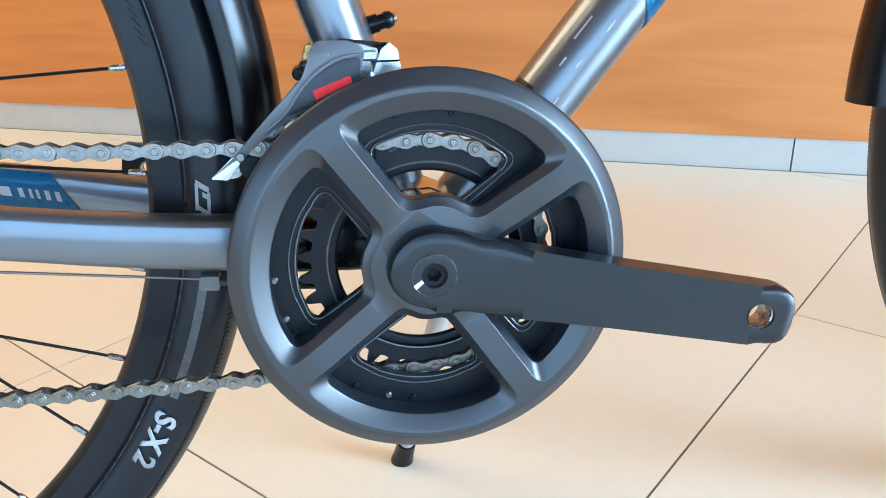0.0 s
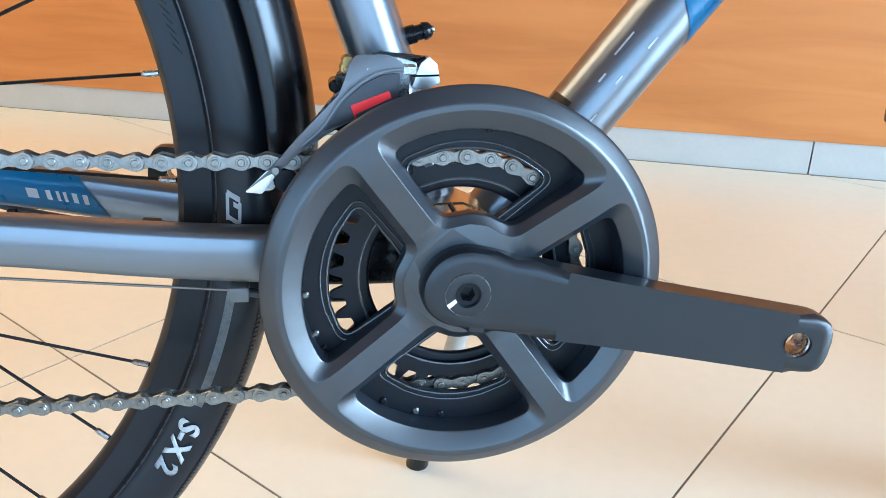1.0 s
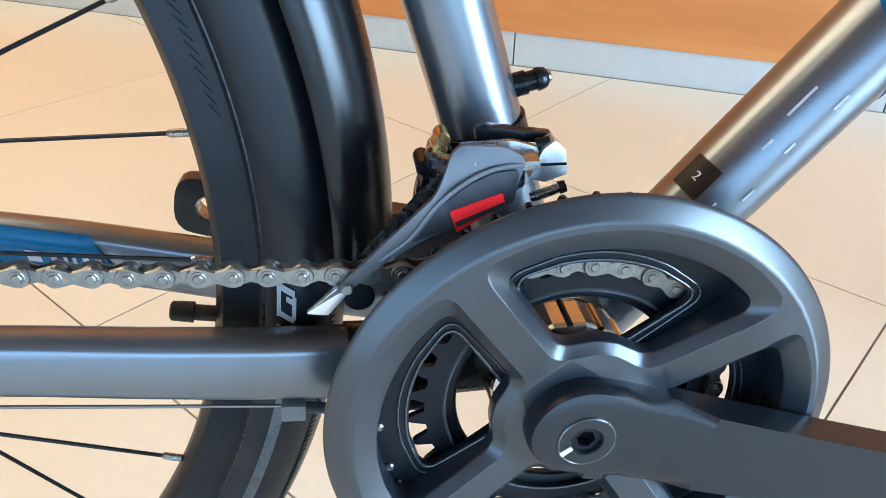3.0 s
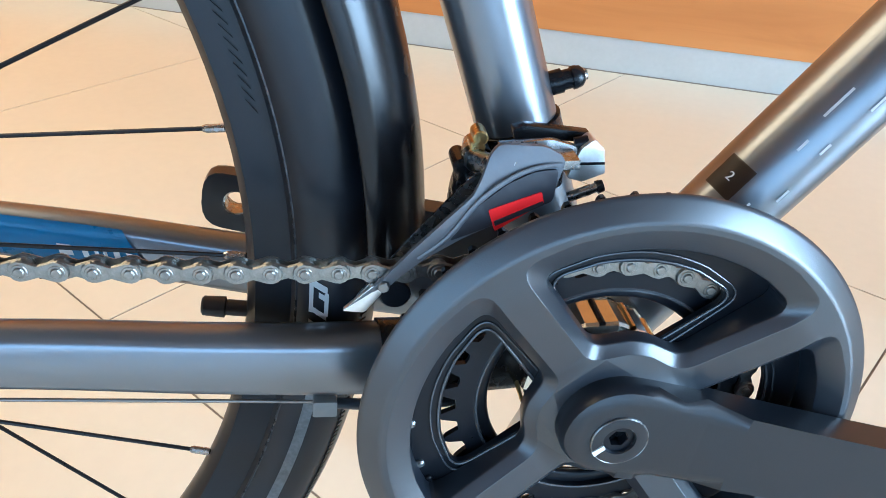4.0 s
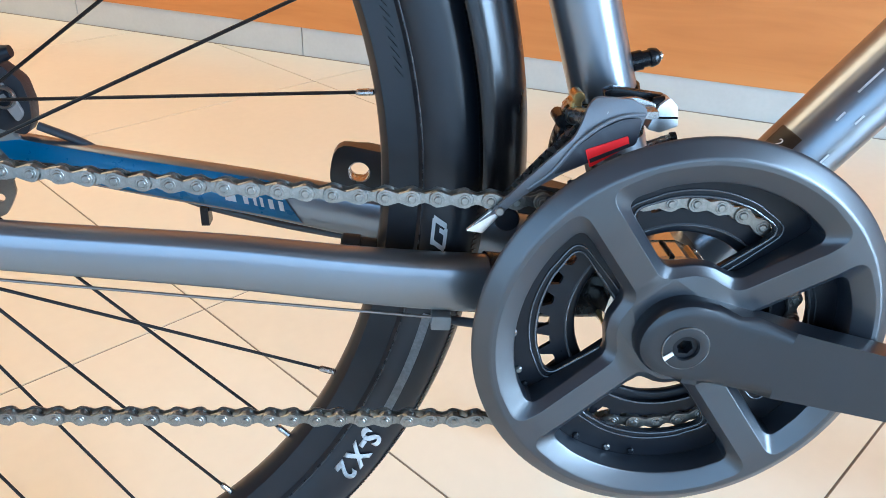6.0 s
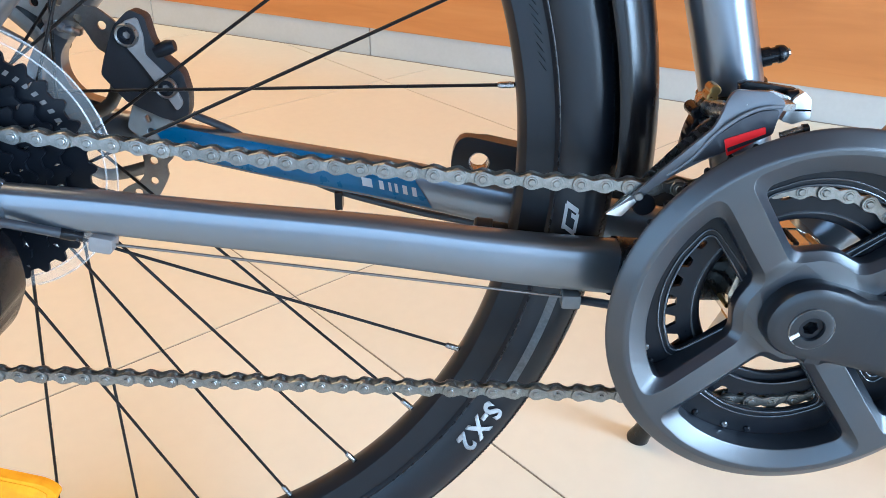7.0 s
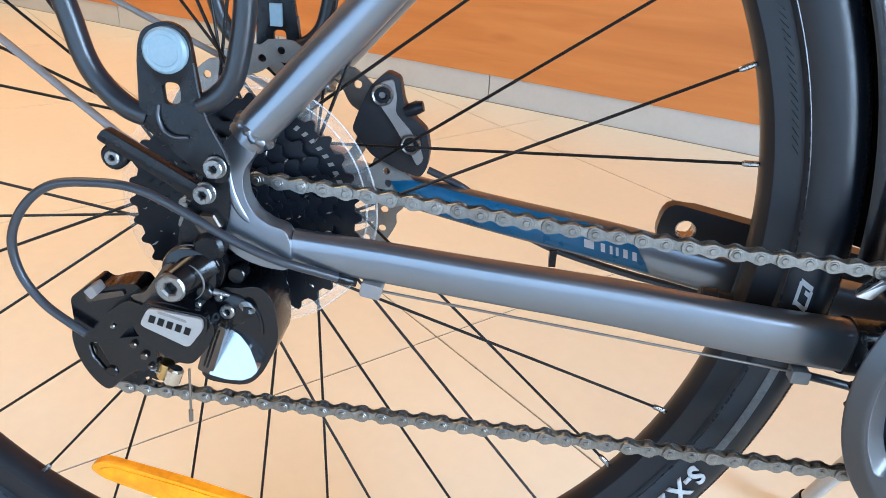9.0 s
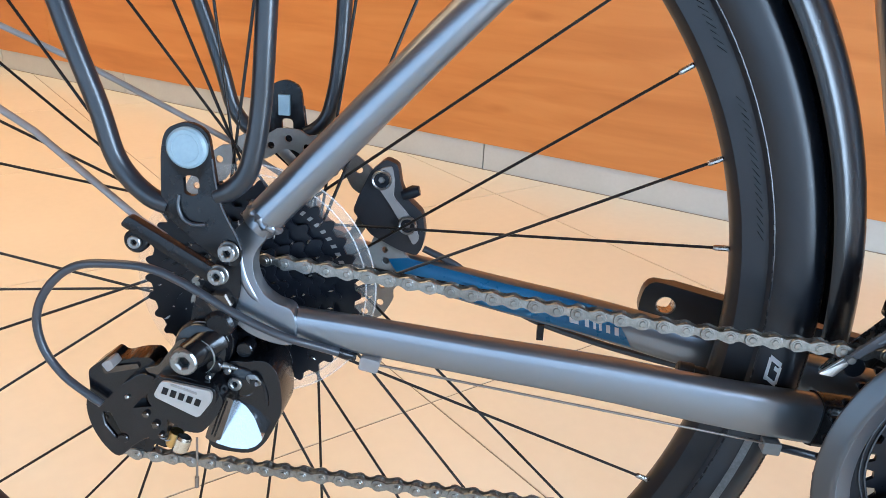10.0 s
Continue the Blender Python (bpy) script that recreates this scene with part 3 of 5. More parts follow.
def letters_on_tyre(body, size, a0, r0, mat, parent, label):
    """Raised printed characters that follow the sidewall, their tops outwards; returns the angle at which they end."""
    cu = bpy.data.curves.new("characters", "FONT")
    cu.body, cu.size, cu.resolution_u, cu.offset = body, size, 4, 0.0006
    ob = new("characters", cu)
    me = bpy.data.meshes.new_from_object(ob)
    bpy.data.objects.remove(ob)
    bm = bmesh.new()
    bm.from_mesh(me)
    bmesh.ops.subdivide_edges(bm, edges=[e for e in bm.edges if e.calc_length() > 0.003], cuts=2)
    bmesh.ops.triangulate(bm, faces=bm.faces[:])
    wide = max(v.co.x for v in bm.verts)
    for v in bm.verts:
        a, r = radians(a0) - (v.co.x + 0.18 * v.co.y) / 0.337, r0 + v.co.y
        v.co = Vector((r * math.cos(a), sidewall(r) - 0.0008, r * math.sin(a)))
    bmesh.ops.solidify(bm, geom=bm.faces[:], thickness=0.0004)
    part("lettering", bm, mat, parent, label, 0)
    return a0 - math.degrees(wide / 0.337)


end = letters_on_tyre("S-X", 0.0182, -28.4, 0.3306, PALEPRINT, rear_tyre, "white sidewall characters")
letters_on_tyre("2", 0.0182, end - 0.3, 0.3308, GREYPRINT, rear_tyre, "grey outlined sidewall character")
for a0, a1, r0, r1, skew in ((-6.4, -5.9, 0.3300, 0.3372, -0.7), (-6.2, -3.5, 0.3294, 0.3312, 0.0), (-6.4, -4.4, 0.3360, 0.3378, 0.0), (-4.1, -3.5, 0.3300, 0.3372, -0.7), (-5.0, -4.5, 0.3335, 0.3375, -0.4), (-7.9, -7.2, 0.3296, 0.3376, -0.7)):
    side_patch("lettering_bar", r0, r1, a0, a1, WHITE, rear_tyre, "pale sidewall mark drawn as a plain bar", skew)

# orange spoke reflector
bm = plate(bmesh.new(), rounded([(-0.067, 0.0015), (-0.058, 0.0105), (0.0, 0.0105), (0.056, 0.0080), (0.066, 0.0010), (0.061, -0.0090), (0.005, -0.0110), (-0.056, -0.0050)], 0.006), -0.004, 0.004)
bevelled(bm, 0.0012)
ref = part("spoke_reflector", bm, ORANGE, rear_wheel, "translucent orange spoke reflector")
ref.matrix_basis = pose(-0.0625, -0.020, -0.2250, 0, 12.5, 0)
bm = plate(bmesh.new(), rounded([(-0.060, 0.0018), (-0.052, 0.0075), (0.0, 0.0078), (0.050, 0.0055), (0.059, 0.0006), (0.054, -0.0062), (0.005, -0.0080), (-0.050, -0.0028)], 0.004), -0.0050, -0.0038)
bevelled(bm, 0.0006, 1)
part("lens", bm, ORANGE, ref, "raised orange lens")
# valve with its dust cap
va = radians(-8.7)
vd = Vector((math.cos(va), 0, math.sin(va)))
part("valve", sweep(bmesh.new(), [vd * r for r in (0.2815, 0.2825, 0.2920, 0.2925, 0.3035)], [0.0034, 0.0046, 0.0050, 0.0038, 0.0038], 16), CALIPER, rear_wheel, "black tyre valve with its cap")


# ---- fenders ----
def fender(name, hub, a0, a1, label):
    prof = []
    for k in range(13):
        a = radians(-78 + 156 * k / 12)
        prof.append((0.3495 + 0.0308 * math.cos(a), 0.0288 * math.sin(a)))
    inner = [(r - 0.0020, y * 0.94) for r, y in reversed(prof)]
    return part(name, lathe(bmesh.new(), prof + inner, hub, 90, True, a0, a1), GLOSS, bike, label, 60)


fender("rear_fender", HUB, -1.5, 200, "glossy black plastic rear fender")
fender("front_fender", FRONT, -20, 180.2, "glossy black plastic front fender")

# ---- crankset ----
crankset = holder("crankset", bike)
crankset["label"] = "satin black crankset with a four-window chain guard"
FACE = -0.0808


def window_loop(a0, a1, r_in, r_out, hw, corner, steps=5, hw2=0.0, space=6):
    """A window of the guard between two spokes: straight sides parallel to the spokes, round ends."""
    def at(r, a, off):
        th = radians(a) + math.asin(min(0.99, off / r))
        return th
    pts = []
    hw2 = hw2 or hw
    t0, t1 = at(r_out, a0, hw), at(r_out, a1, -hw2)
    n = 44
    for k in range(n + 1):
        t = t0 + (t1 - t0) * k / n
        pts.append((r_out * math.cos(t), r_out * math.sin(t)))
    s0, s1 = at(r_in, a0, hw), at(r_in, a1, -hw2)
    m = 8
    for k in range(m + 1):
        t = s1 + (s0 - s1) * k / m
        pts.append((r_in * math.cos(t), r_in * math.sin(t)))
    rs = [0.0] * len(pts)
    for i in (0, n):
        rs[i] = corner
    for i in (n + 1, n + 1 + m):
        rs[i] = corner * 0.62
    # corners need room: drop the close neighbours of the big corners
    gone = set(range(1, space + 1)) | set(range(n - space, n)) | {n + 2, n + 3, n + m, n + m - 1}
    keep = [i for i in range(len(pts)) if i not in gone]
    lp = rounded([pts[i] for i in keep], [rs[i] for i in keep], steps)
    # points along the straight sides, so that they can follow a dished face
    out = []
    for i, a in enumerate(lp):
        b = lp[(i + 1) % len(lp)]
        cuts = 7 if abs(math.hypot(*a) - math.hypot(*b)) > 0.006 else 1
        out += [(a[0] + (b[0] - a[0]) * k / cuts, a[1] + (b[1] - a[1]) * k / cuts) for k in range(cuts)]
    return out


def chain_guard():
    bm = bmesh.new()
    N = 144
    crest = [(0.0970 * math.cos(2 * math.pi * k / N), 0.0970 * math.sin(2 * math.pi * k / N)) for k in range(N)]
    spokes = [34.5 + 90 * k for k in range(5)]
    edges, loops = [], []
    inner = (0.0350, 0.0330, 0.0262, 0.0320)      # the hub reaches out further above than below the axle
    outs = [window_loop(spokes[k], spokes[k + 1], inner[k], 0.0950, 0.0066, 0.011, 5) for k in range(4)]
    mids = [window_loop(spokes[k], spokes[k + 1], inner[k] + 0.0050, 0.0850, 0.0113, 0.009, 5) for k in range(4)]
    for lp in [crest] + outs:
        vs = [bm.verts.new((x, FACE, z)) for x, z in lp]
        loops.append(vs)
        edges += [bm.edges.new((vs[i], vs[(i + 1) % len(vs)])) for i in range(len(vs))]
    bmesh.ops.triangle_fill(bm, edges=edges, use_beauty=True, use_dissolve=False)

    def strip(a, b):
        for i in range(len(a)):
            bm.faces.new((a[i], a[(i + 1) % len(a)], b[(i + 1) % len(a)], b[i]))
    prev = loops[0]
    for r, y in ((0.0976, FACE + 0.0001), (0.0983, FACE + 0.0003), (0.0990, FACE + 0.0007), (0.1048, FACE + 0.0044), (0.1056, FACE + 0.0050), (0.1062, FACE + 0.0057), (0.1064, FACE + 0.0065), (0.1060, FACE + 0.0073), (0.1050, FACE + 0.0078), (0.094, FACE + 0.0080)):
        ring = [bm.verts.new((r * math.cos(2 * math.pi * k / N), y, r * math.sin(2 * math.pi * k / N))) for k in range(N)]
        strip(prev, ring)
        prev = ring
    for lp, o, md in zip(loops[1:], outs, mids):
        prev = lp
        for f, y in ((0.04, 0.0001), (0.10, 0.0005), (0.90, 0.0036), (0.97, 0.0042), (1.0, 0.0054), (1.0, 0.0178)):
            ring = [bm.verts.new((a[0] + (c[0] - a[0]) * f, FACE + y, a[1] + (c[1] - a[1]) * f)) for a, c in zip(o, md)]
            strip(prev, ring)
            prev = ring
    # the spokes dip towards the middle, where the crank boss stands in a shallow dish
    for v in bm.verts:
        q = min(1.0, max(0.0, (0.080 - math.hypot(v.co.x, v.co.z)) / 0.050))
        v.co.y += (0.0085 if v.co.y < FACE + 0.010 else 0.0) * q
    return part("chain_guard", bm, SATIN, crankset, "satin dark grey plastic guard ring with bevelled windows", 25, (0, -1, 0))


chain_guard().matrix_basis = Matrix.Translation((0.001, 0, -0.0005))


def toothed(bm, teeth, r_hole, y0, y1, tip=0.0028, root=-0.0042, holes=()):
    rp = 0.0127 / (2 * math.sin(math.pi / teeth))
    out = []
    for k in range(teeth):
        for f, r in ((-0.5, root), (-0.30, root * 0.9), (-0.14, tip * 0.55), (-0.06, tip), (0.06, tip), (0.14, tip * 0.55), (0.30, root * 0.9)):
            a = 2 * math.pi * (k + f) / teeth
            out.append(((rp + r) * math.cos(a), (rp + r) * math.sin(a)))
    return plate(bm, out, y0, y1, holes or [loop_round(0, 0, r_hole, 96)])


RING_WINDOWS = [window_loop(34.5 + 90 * k, 124.5 + 90 * k, 0.0275, (0.0712, 0.0702, 0.0684, 0.0708)[k], 0.0178, 0.0110, 6, 0.0118, 10) for k in range(4)]
big = part("chainring", toothed(bmesh.new(), 48, 0, -0.0625, -0.0598, holes=RING_WINDOWS), RINGM, crankset, "large black chainring with rounded openings", 30)
for lp in RING_WINDOWS:
    for grow, rr in ((0.0012, 0.0006), (0.0046, 0.0005)):
        cx, cz = sum(p[0] for p in lp) / len(lp), sum(p[1] for p in lp) / len(lp)
        pts = []
        for x, z in lp:
            d = math.hypot(x - cx, z - cz)
            pts.append((x + (x - cx) / d * grow, -0.0628, z + (z - cz) / d * grow))
        part("ridge", sweep(bmesh.new(), pts + pts[:1], rr, 8), RIDGE, big, "fine raised edge of an opening")
mid = part("chainring", toothed(bmesh.new(), 33, 0.0538, -0.0558, -0.0532, 0.0034), RINGM, crankset, "middle black steel chainring", 30)
part("edge", lathe(bmesh.new(), [(0.0538, -0.0562), (0.0546, -0.0564), (0.0552, -0.0558), (0.0546, -0.0552), (0.0538, -0.0552)], (0, 0, 0), 96), RIDGE, mid, "rounded inner edge of the ring")
inner_ring = part("chainring", toothed(bmesh.new(), 28, 0.0515, -0.0478, -0.0460, 0.0030), RINGM, crankset, "small black steel chainring", 30)
part("carrier", lathe(bmesh.new(), [(0.0496, -0.0492), (0.0488, -0.0503), (0.0487, -0.0516), (0.0492, -0.0525), (0.0505, -0.0530), (0.0550, -0.0530), (0.0555, -0.0492)], (0, 0, 0), 96), RINGM, inner_ring, "smooth black band inside the small ring")
# rivets of the big ring seen through the windows
for a in (182, 198, 205, 214, 238, 252, 262, 100, 80):
    bm = drum(bmesh.new(), (0.0826 * math.cos(radians(a)), 0, 0.0826 * math.sin(radians(a))), 0.0020, -0.0642, -0.0615, 12, 0.0008)
    # three in bright steel stand in for glints
    part("rivet", bm, BOLT if a in (182, 198, 252) else RINGM, big)
# spider arms between the rings
bm = bmesh.new()
for k in range(4):
    a = radians(34.5 + 90 * k)
    c, s = math.cos(a), math.sin(a)
    px_, pz_ = -s, c
    plate(bm, [(0.024 * c + 0.012 * px_, 0.024 * s + 0.011 * pz_), (0.070 * c + 0.0075 * px_, 0.070 * s + 0.0075 * pz_), (0.070 * c - 0.0075 * px_, 0.070 * s - 0.0075 * pz_), (0.024 * c - 0.011 * px_, 0.024 * s - 0.011 * pz_)], -0.0655, -0.056)
drum(bm, (0, 0, 0), 0.0245, -0.0655, -0.0605, 40, 0.001)
part("spider", bm, RINGM, crankset, "black spider behind the guard")
bm = bmesh.new()
drum(bm, (0, 0, 0), 0.0125, -0.066, 0.075, 32)
part("spindle", bm, RINGM, crankset, "dark spindle sleeve")
bm = lathe(bmesh.new(), [(0.0125, -0.0500), (0.0290, -0.0500), (0.0322, -0.0485), (0.0330, -0.0465), (0.0330, -0.0290), (0.0338, -0.0285), (0.0346, -0.0020), (0.0258, -0.0010)], (0, 0, 0), 14, False)
cup = part("bearing_cup", bm, CUP, crankset, "polished faceted bearing cup behind the chainrings", 10)
# gold flutes carry the wood wall's reflection in their colour
for k in range(14):
    a = 2 * math.pi * (k + 0.5) / 14
    part("notch", sweep(bmesh.new(), [(0.0322 * math.cos(a), -0.0480, 0.0322 * math.sin(a)), (0.0324 * math.cos(a), -0.0300, 0.0324 * math.sin(a))], 0.0014, 8), BRASS if k % 3 else BLACK, cup, "" if k % 3 == 0 else "gold flute of the cup, the wood's reflection in its colour")


def crank_arm(turn, side, label):
    """One arm from the axle to the pedal eye: tapered, with a round boss and a hole."""
    L = 0.1735
    up, low = [], []
    for s, h in ((0.004, 0.0240), (0.012, 0.0232), (0.022, 0.0218), (0.034, 0.0205), (0.050, 0.0194), (0.07, 0.0186), (0.10, 0.0178), (0.14, 0.0173), (0.170, 0.0169)):
        up.append((s, h))
        low.append((s, -min(h, 0.0203 + 0.02 * s)))
    # the boss is flatter below the axle than above it
    boss = [(0.0242 * math.cos(radians(a)), (0.0242 if a < 180 else 0.0203) * math.sin(radians(a))) for a in range(90, 271, 10)]
    tip = [(0.1815, -0.0167), (0.1862, -0.0158), (0.1898, -0.0132), (0.1919, -0.0090), (0.1927, -0.0040), (0.1927, 0.0040), (0.1919, 0.0090), (0.1898, 0.0132), (0.1862, 0.0158), (0.1815, 0.0167)]
    out = boss + low[0:] + tip + up[::-1]
    hole = loop_round(L, 0.0, 0.0072, 28)
    bm = plate(bmesh.new(), out, 0.0, 0.0155, [hole, loop_round(0, 0, 0.0066, 28)])
    edges = [e for e in bm.edges if len(e.link_faces) == 2 and e.calc_face_angle(0) > radians(50) and all(abs(v.co.y) < 1e-6 for v in e.verts)
             and min((v.co - Vector((L, 0, 0))).length for v in e.verts) > 0.0085 and min(v.co.length for v in e.verts) > 0.009]
    bmesh.ops.bevel(bm, geom=edges, offset=0.0070, segments=4, affect="EDGES", profile=0.6, clamp_overlap=True)
    for v in bm.verts:
        q = max(0.0, v.co.x - 0.018)
        v.co.y -= 0.190 * (q * q / (q + 0.006) if q > 0 else 0.0)
    arm = part("crank_arm", bm, CRANK, crankset, label, 28, (-0.187, -1, 0))
    face = -0.0838 if side < 0 else -0.0780
    if side < 0:
        arm.matrix_basis = Matrix.Translation((0, face, 0)) @ pose(0, 0, 0, 0, -turn, 0)
    else:
        arm.matrix_basis = Matrix.Translation((0.0050, 0, -0.0025)) @ Matrix.Diagonal((1, -1, 1, 1)) @ Matrix.Translation((0, face, 0)) @ pose(0, 0, 0, 0, -turn, 0)
    # the boss goes down to the chainrings as a round column
    root = 0.0205 if side < 0 else 0.0155
    column = lathe(bmesh.new(), [(0.0125, 0.0050), (0.0225, 0.0050), (0.0238, 0.0065), (0.0241, 0.0085), (0.0241, root), (0.0125, root)], (0, 0, 0), 48)
    for v in column.verts:
        if v.co.z < 0:
            v.co.z *= 0.83
    part("boss", column, CRANK, arm, "round black crank boss")
    # threaded steel eye
    bm = lathe(bmesh.new(), [(0.0073, 0.0006), (0.0066, 0.0014), (0.0069, 0.0022), (0.0066, 0.0030), (0.0069, 0.0040), (0.0066, 0.005), (0.0066, 0.0145), (0.0076, 0.0150)], (L, -0.190 * (L - 0.018) ** 2 / (L - 0.012), 0), 28, False)
    part("pedal_eye", bm, STEEL, arm, "threaded steel pedal eye")
    if side < 0:
        bm = lathe(bmesh.new(), [(0.0118, 0.0004), (0.0117, -0.0007), (0.0112, -0.0009), (0.0070, -0.0006), (0.0066, 0.0002), (0.0064, 0.0030)], (0, 0, 0), 40, False)
        part("axle_cap", bm, CRANK, arm, "grey ring round the axle bolt")
        bm = lathe(bmesh.new(), [(0.0121, 0.0003), (0.0121, -0.0006), (0.01175, -0.0010), (0.0114, -0.0006)], (0, 0, 0), 40, False)
        part("cap_edge", bm, BOLT, arm, "thin bright edge of the cap")
        bm = bmesh.new()
        plate(bm, loop_round(0, 0, 0.0064, 24), 0.0012, 0.006, [[(0.0042 * math.cos(radians(60 * k)), 0.0042 * math.sin(radians(60 * k))) for k in range(6)]])
        part("axle_bolt", bm, RINGM, arm, "dark hex socket bolt")
        part("socket", drum(bmesh.new(), (0, 0, 0), 0.0045, 0.0055, 0.008, 16), BLACK, arm)
        bm = plate(bmesh.new(), [(-0.0105, -0.0062), (-0.0088, -0.0082), (-0.0052, -0.0040), (-0.0066, -0.0026)], -0.0014, 0.0005)
        part("mark", bm, WHITE, arm, "pale alignment mark")
    return arm


crank_arm(-9.6, -1, "satin black tapered crank arm without a pedal")
crank_arm(170.4, 1, "satin black crank arm without a pedal on the far side")

# ---- chain ----
chain = holder("chain", bike)
chain["label"] = "oiled grey steel roller chain"
R_RING, R_COG = 0.0662, 0.0280
GUIDE, TENSION, R_PUL = Vector((-0.468, 0, -0.004)), Vector((-0.5265, 0, -0.0345)), 0.0222


def arc(c, r, a0, a1, y, step=4):
    n = max(2, int(abs(a1 - a0) / step))
    return [Vector((c[0] + r * math.cos(radians(a0 + (a1 - a0) * k / n)), y, c[2] + r * math.sin(radians(a0 + (a1 - a0) * k / n)))) for k in range(n + 1)]


line = arc((0, 0, 0), R_RING, 86.6, -90.5, -0.0545)
line += arc(TENSION, R_PUL, 271, 110, -0.047)
line += arc(GUIDE, R_PUL, -60, 40, -0.047)
line += arc(HUB, R_COG, -75, -266.6, -0.0465)
line += [Vector((-0.357, -0.0480, 0.0836)), Vector((-0.258, -0.0500, 0.0750)), Vector((-0.162, -0.0520, 0.0692)), Vector((-0.085, -0.0535, 0.0668))]
line.append(line[0].copy())


def chain_links():
    def eight(w, neck, p=0.0127, n=9):
        pts = []
        for k in range(n):
            a = radians(-110 + 220 * k / (n - 1))
            pts.append((p / 2 + w * math.cos(a), w * math.sin(a)))
        pts.append((0.0, neck))
        for k in range(n):
            a = radians(70 + 220 * k / (n - 1))
            pts.append((-p / 2 + w * math.cos(a), w * math.sin(a)))
        pts.append((0.0, -neck))
        return pts
    meshes = []
    for outer in (True, False):
        bm = bmesh.new()
        y = 0.0036 if outer else 0.0024
        for s in (-1, 1):
            plate(bm, eight(0.0045, 0.0026), s * y, s * (y - 0.0010), chamfer=0.0004)
        if outer:
            for x in (-0.00635, 0.00635):
                drum(bm, (x, 0, 0), 0.0030, -0.0039, 0.0039, 14, 0.0002)
                drum(bm, (x, 0, 0), 0.0020, -0.0046, 0.0046, 12, 0.0004)
        else:
            for x in (-0.00635, 0.00635):
                drum(bm, (x, 0, 0), 0.0037, -0.0016, 0.0016, 12)
        bmesh.ops.recalc_face_normals(bm, faces=bm.faces[:])
        me = bpy.data.meshes.new("link")
        bm.to_mesh(me)
        bm.free()
        me.materials.append(CHAIN)
        meshes.append(me)
    acc = [0.0]
    for a, b in zip(line, line[1:]):
        acc.append(acc[-1] + (b - a).length)
    total = acc[-1]
    count = int(round(total / 0.0127 / 2)) * 2
    pitch = total / count

    def at(s):
        s %= total
        k = max(i for i in range(len(acc)) if acc[i] <= s + 1e-9)
        k = min(k, len(line) - 2)
        return line[k] + (line[k + 1] - line[k]) * ((s - acc[k]) / max(1e-9, acc[k + 1] - acc[k]))
    off = 0.0
    for k in range(count):
        a, b = at(off + k * pitch), at(off + (k + 1) * pitch)
        d = (b - a).normalized()
        yv = Vector((0, 1, 0))
        z = d.cross(yv).normalized()
        yv = z.cross(d)
        m = Matrix((d, yv, z)).transposed().to_4x4()
        m.translation = (a + b) / 2
        shared("link", meshes[k % 2], m, chain)


chain_links()

# ---- cassette, spoke protector ----
cassette = holder("cassette", bike, Matrix.Translation(HUB))
cassette["label"] = "black steel cassette of eight sprockets"
for i, teeth in enumerate((34, 28, 24, 21, 18, 15, 13, 11)):
    y = -0.0285 - 0.0045 * i
    rp = 0.0127 / (2 * math.sin(math.pi / teeth))
    cog = part("sprocket", toothed(bmesh.new(), teeth, 0.0160, y, y + 0.0020, 0.0018, -0.0024), RINGM, cassette, "", 30)
    if i < 6:
        # stamped ramps on the outer face, in bright steel for their glints
        bm = bmesh.new()
        for k in range(teeth):
            if (k * 7 + i * 3) % 5 < 2:
                continue
            a = 2 * math.pi * (k + 0.3) / teeth
            c, s = math.cos(a), math.sin(a)
            q = rp - 0.0062 - 0.0016 * (k % 3)
            ln = 0.0008 + 0.0007 * ((k * 5 + i) % 3)
            sweep(bm, [(q * c, y - 0.0002, q * s), ((q + ln) * c - 0.0008 * s, y - 0.0003, (q + ln) * s + 0.0008 * c), ((q + 2.2 * ln) * c - 0.0009 * s, y - 0.0002, (q + 2.2 * ln) * s + 0.0009 * c)], [0.0003, 0.0007, 0.0002], 6)
        tagged(part("stamping", bm, STEEL, cog, "small bright stampings that stand in for glints"), kind="stuff")
for k in range(8):
    a = radians(57.5 - 5.2 * k)
    q = 0.0618
    e = Vector((math.cos(a), 0, math.sin(a)))
    t = Vector((-e.z, 0, e.x))
    o = Vector((q * e.x, -0.0292, q * e.z))
    bm = bmesh.new()
    bm.faces.new([bm.verts.new(o + t * (u * 0.0011 - v * 0.0004) + e * v * 0.0016) for u, v in ((-1, -1), (1, -1), (1, 1), (-1, 1))])
    bmesh.ops.solidify(bm, geom=bm.faces[:], thickness=0.0003)
    part("lettering_bar", bm, LABEL, cassette, "pale lettering drawn as a plain bar", 0)
bm = lathe(bmesh.new(), [(0.030, -0.0195), (0.0715, -0.0212), (0.0715, -0.0203), (0.030, -0.0186)], HUB, 72)
prot = part("spoke_protector", bm, CLEAR, bike, "clear plastic spoke protector disc")
# edge arcs only on the lit side: the highlight is in the shape
for r in (0.0722, 0.0785):
    bm = lathe(bmesh.new(), [(r - 0.0006, -0.0212), (r, -0.0218), (r + 0.0006, -0.0212), (r, -0.0204)], HUB, 70, True, -75, 95)
    part("edge", bm, EDGE, prot, "edge of clear plastic, kept only where it catches light")
bm = lathe(bmesh.new(), [(0.0722, -0.0211), (0.0785, -0.0213), (0.0785, -0.0206), (0.0722, -0.0204)], HUB, 72)
part("flange", bm, CLEAR, prot)

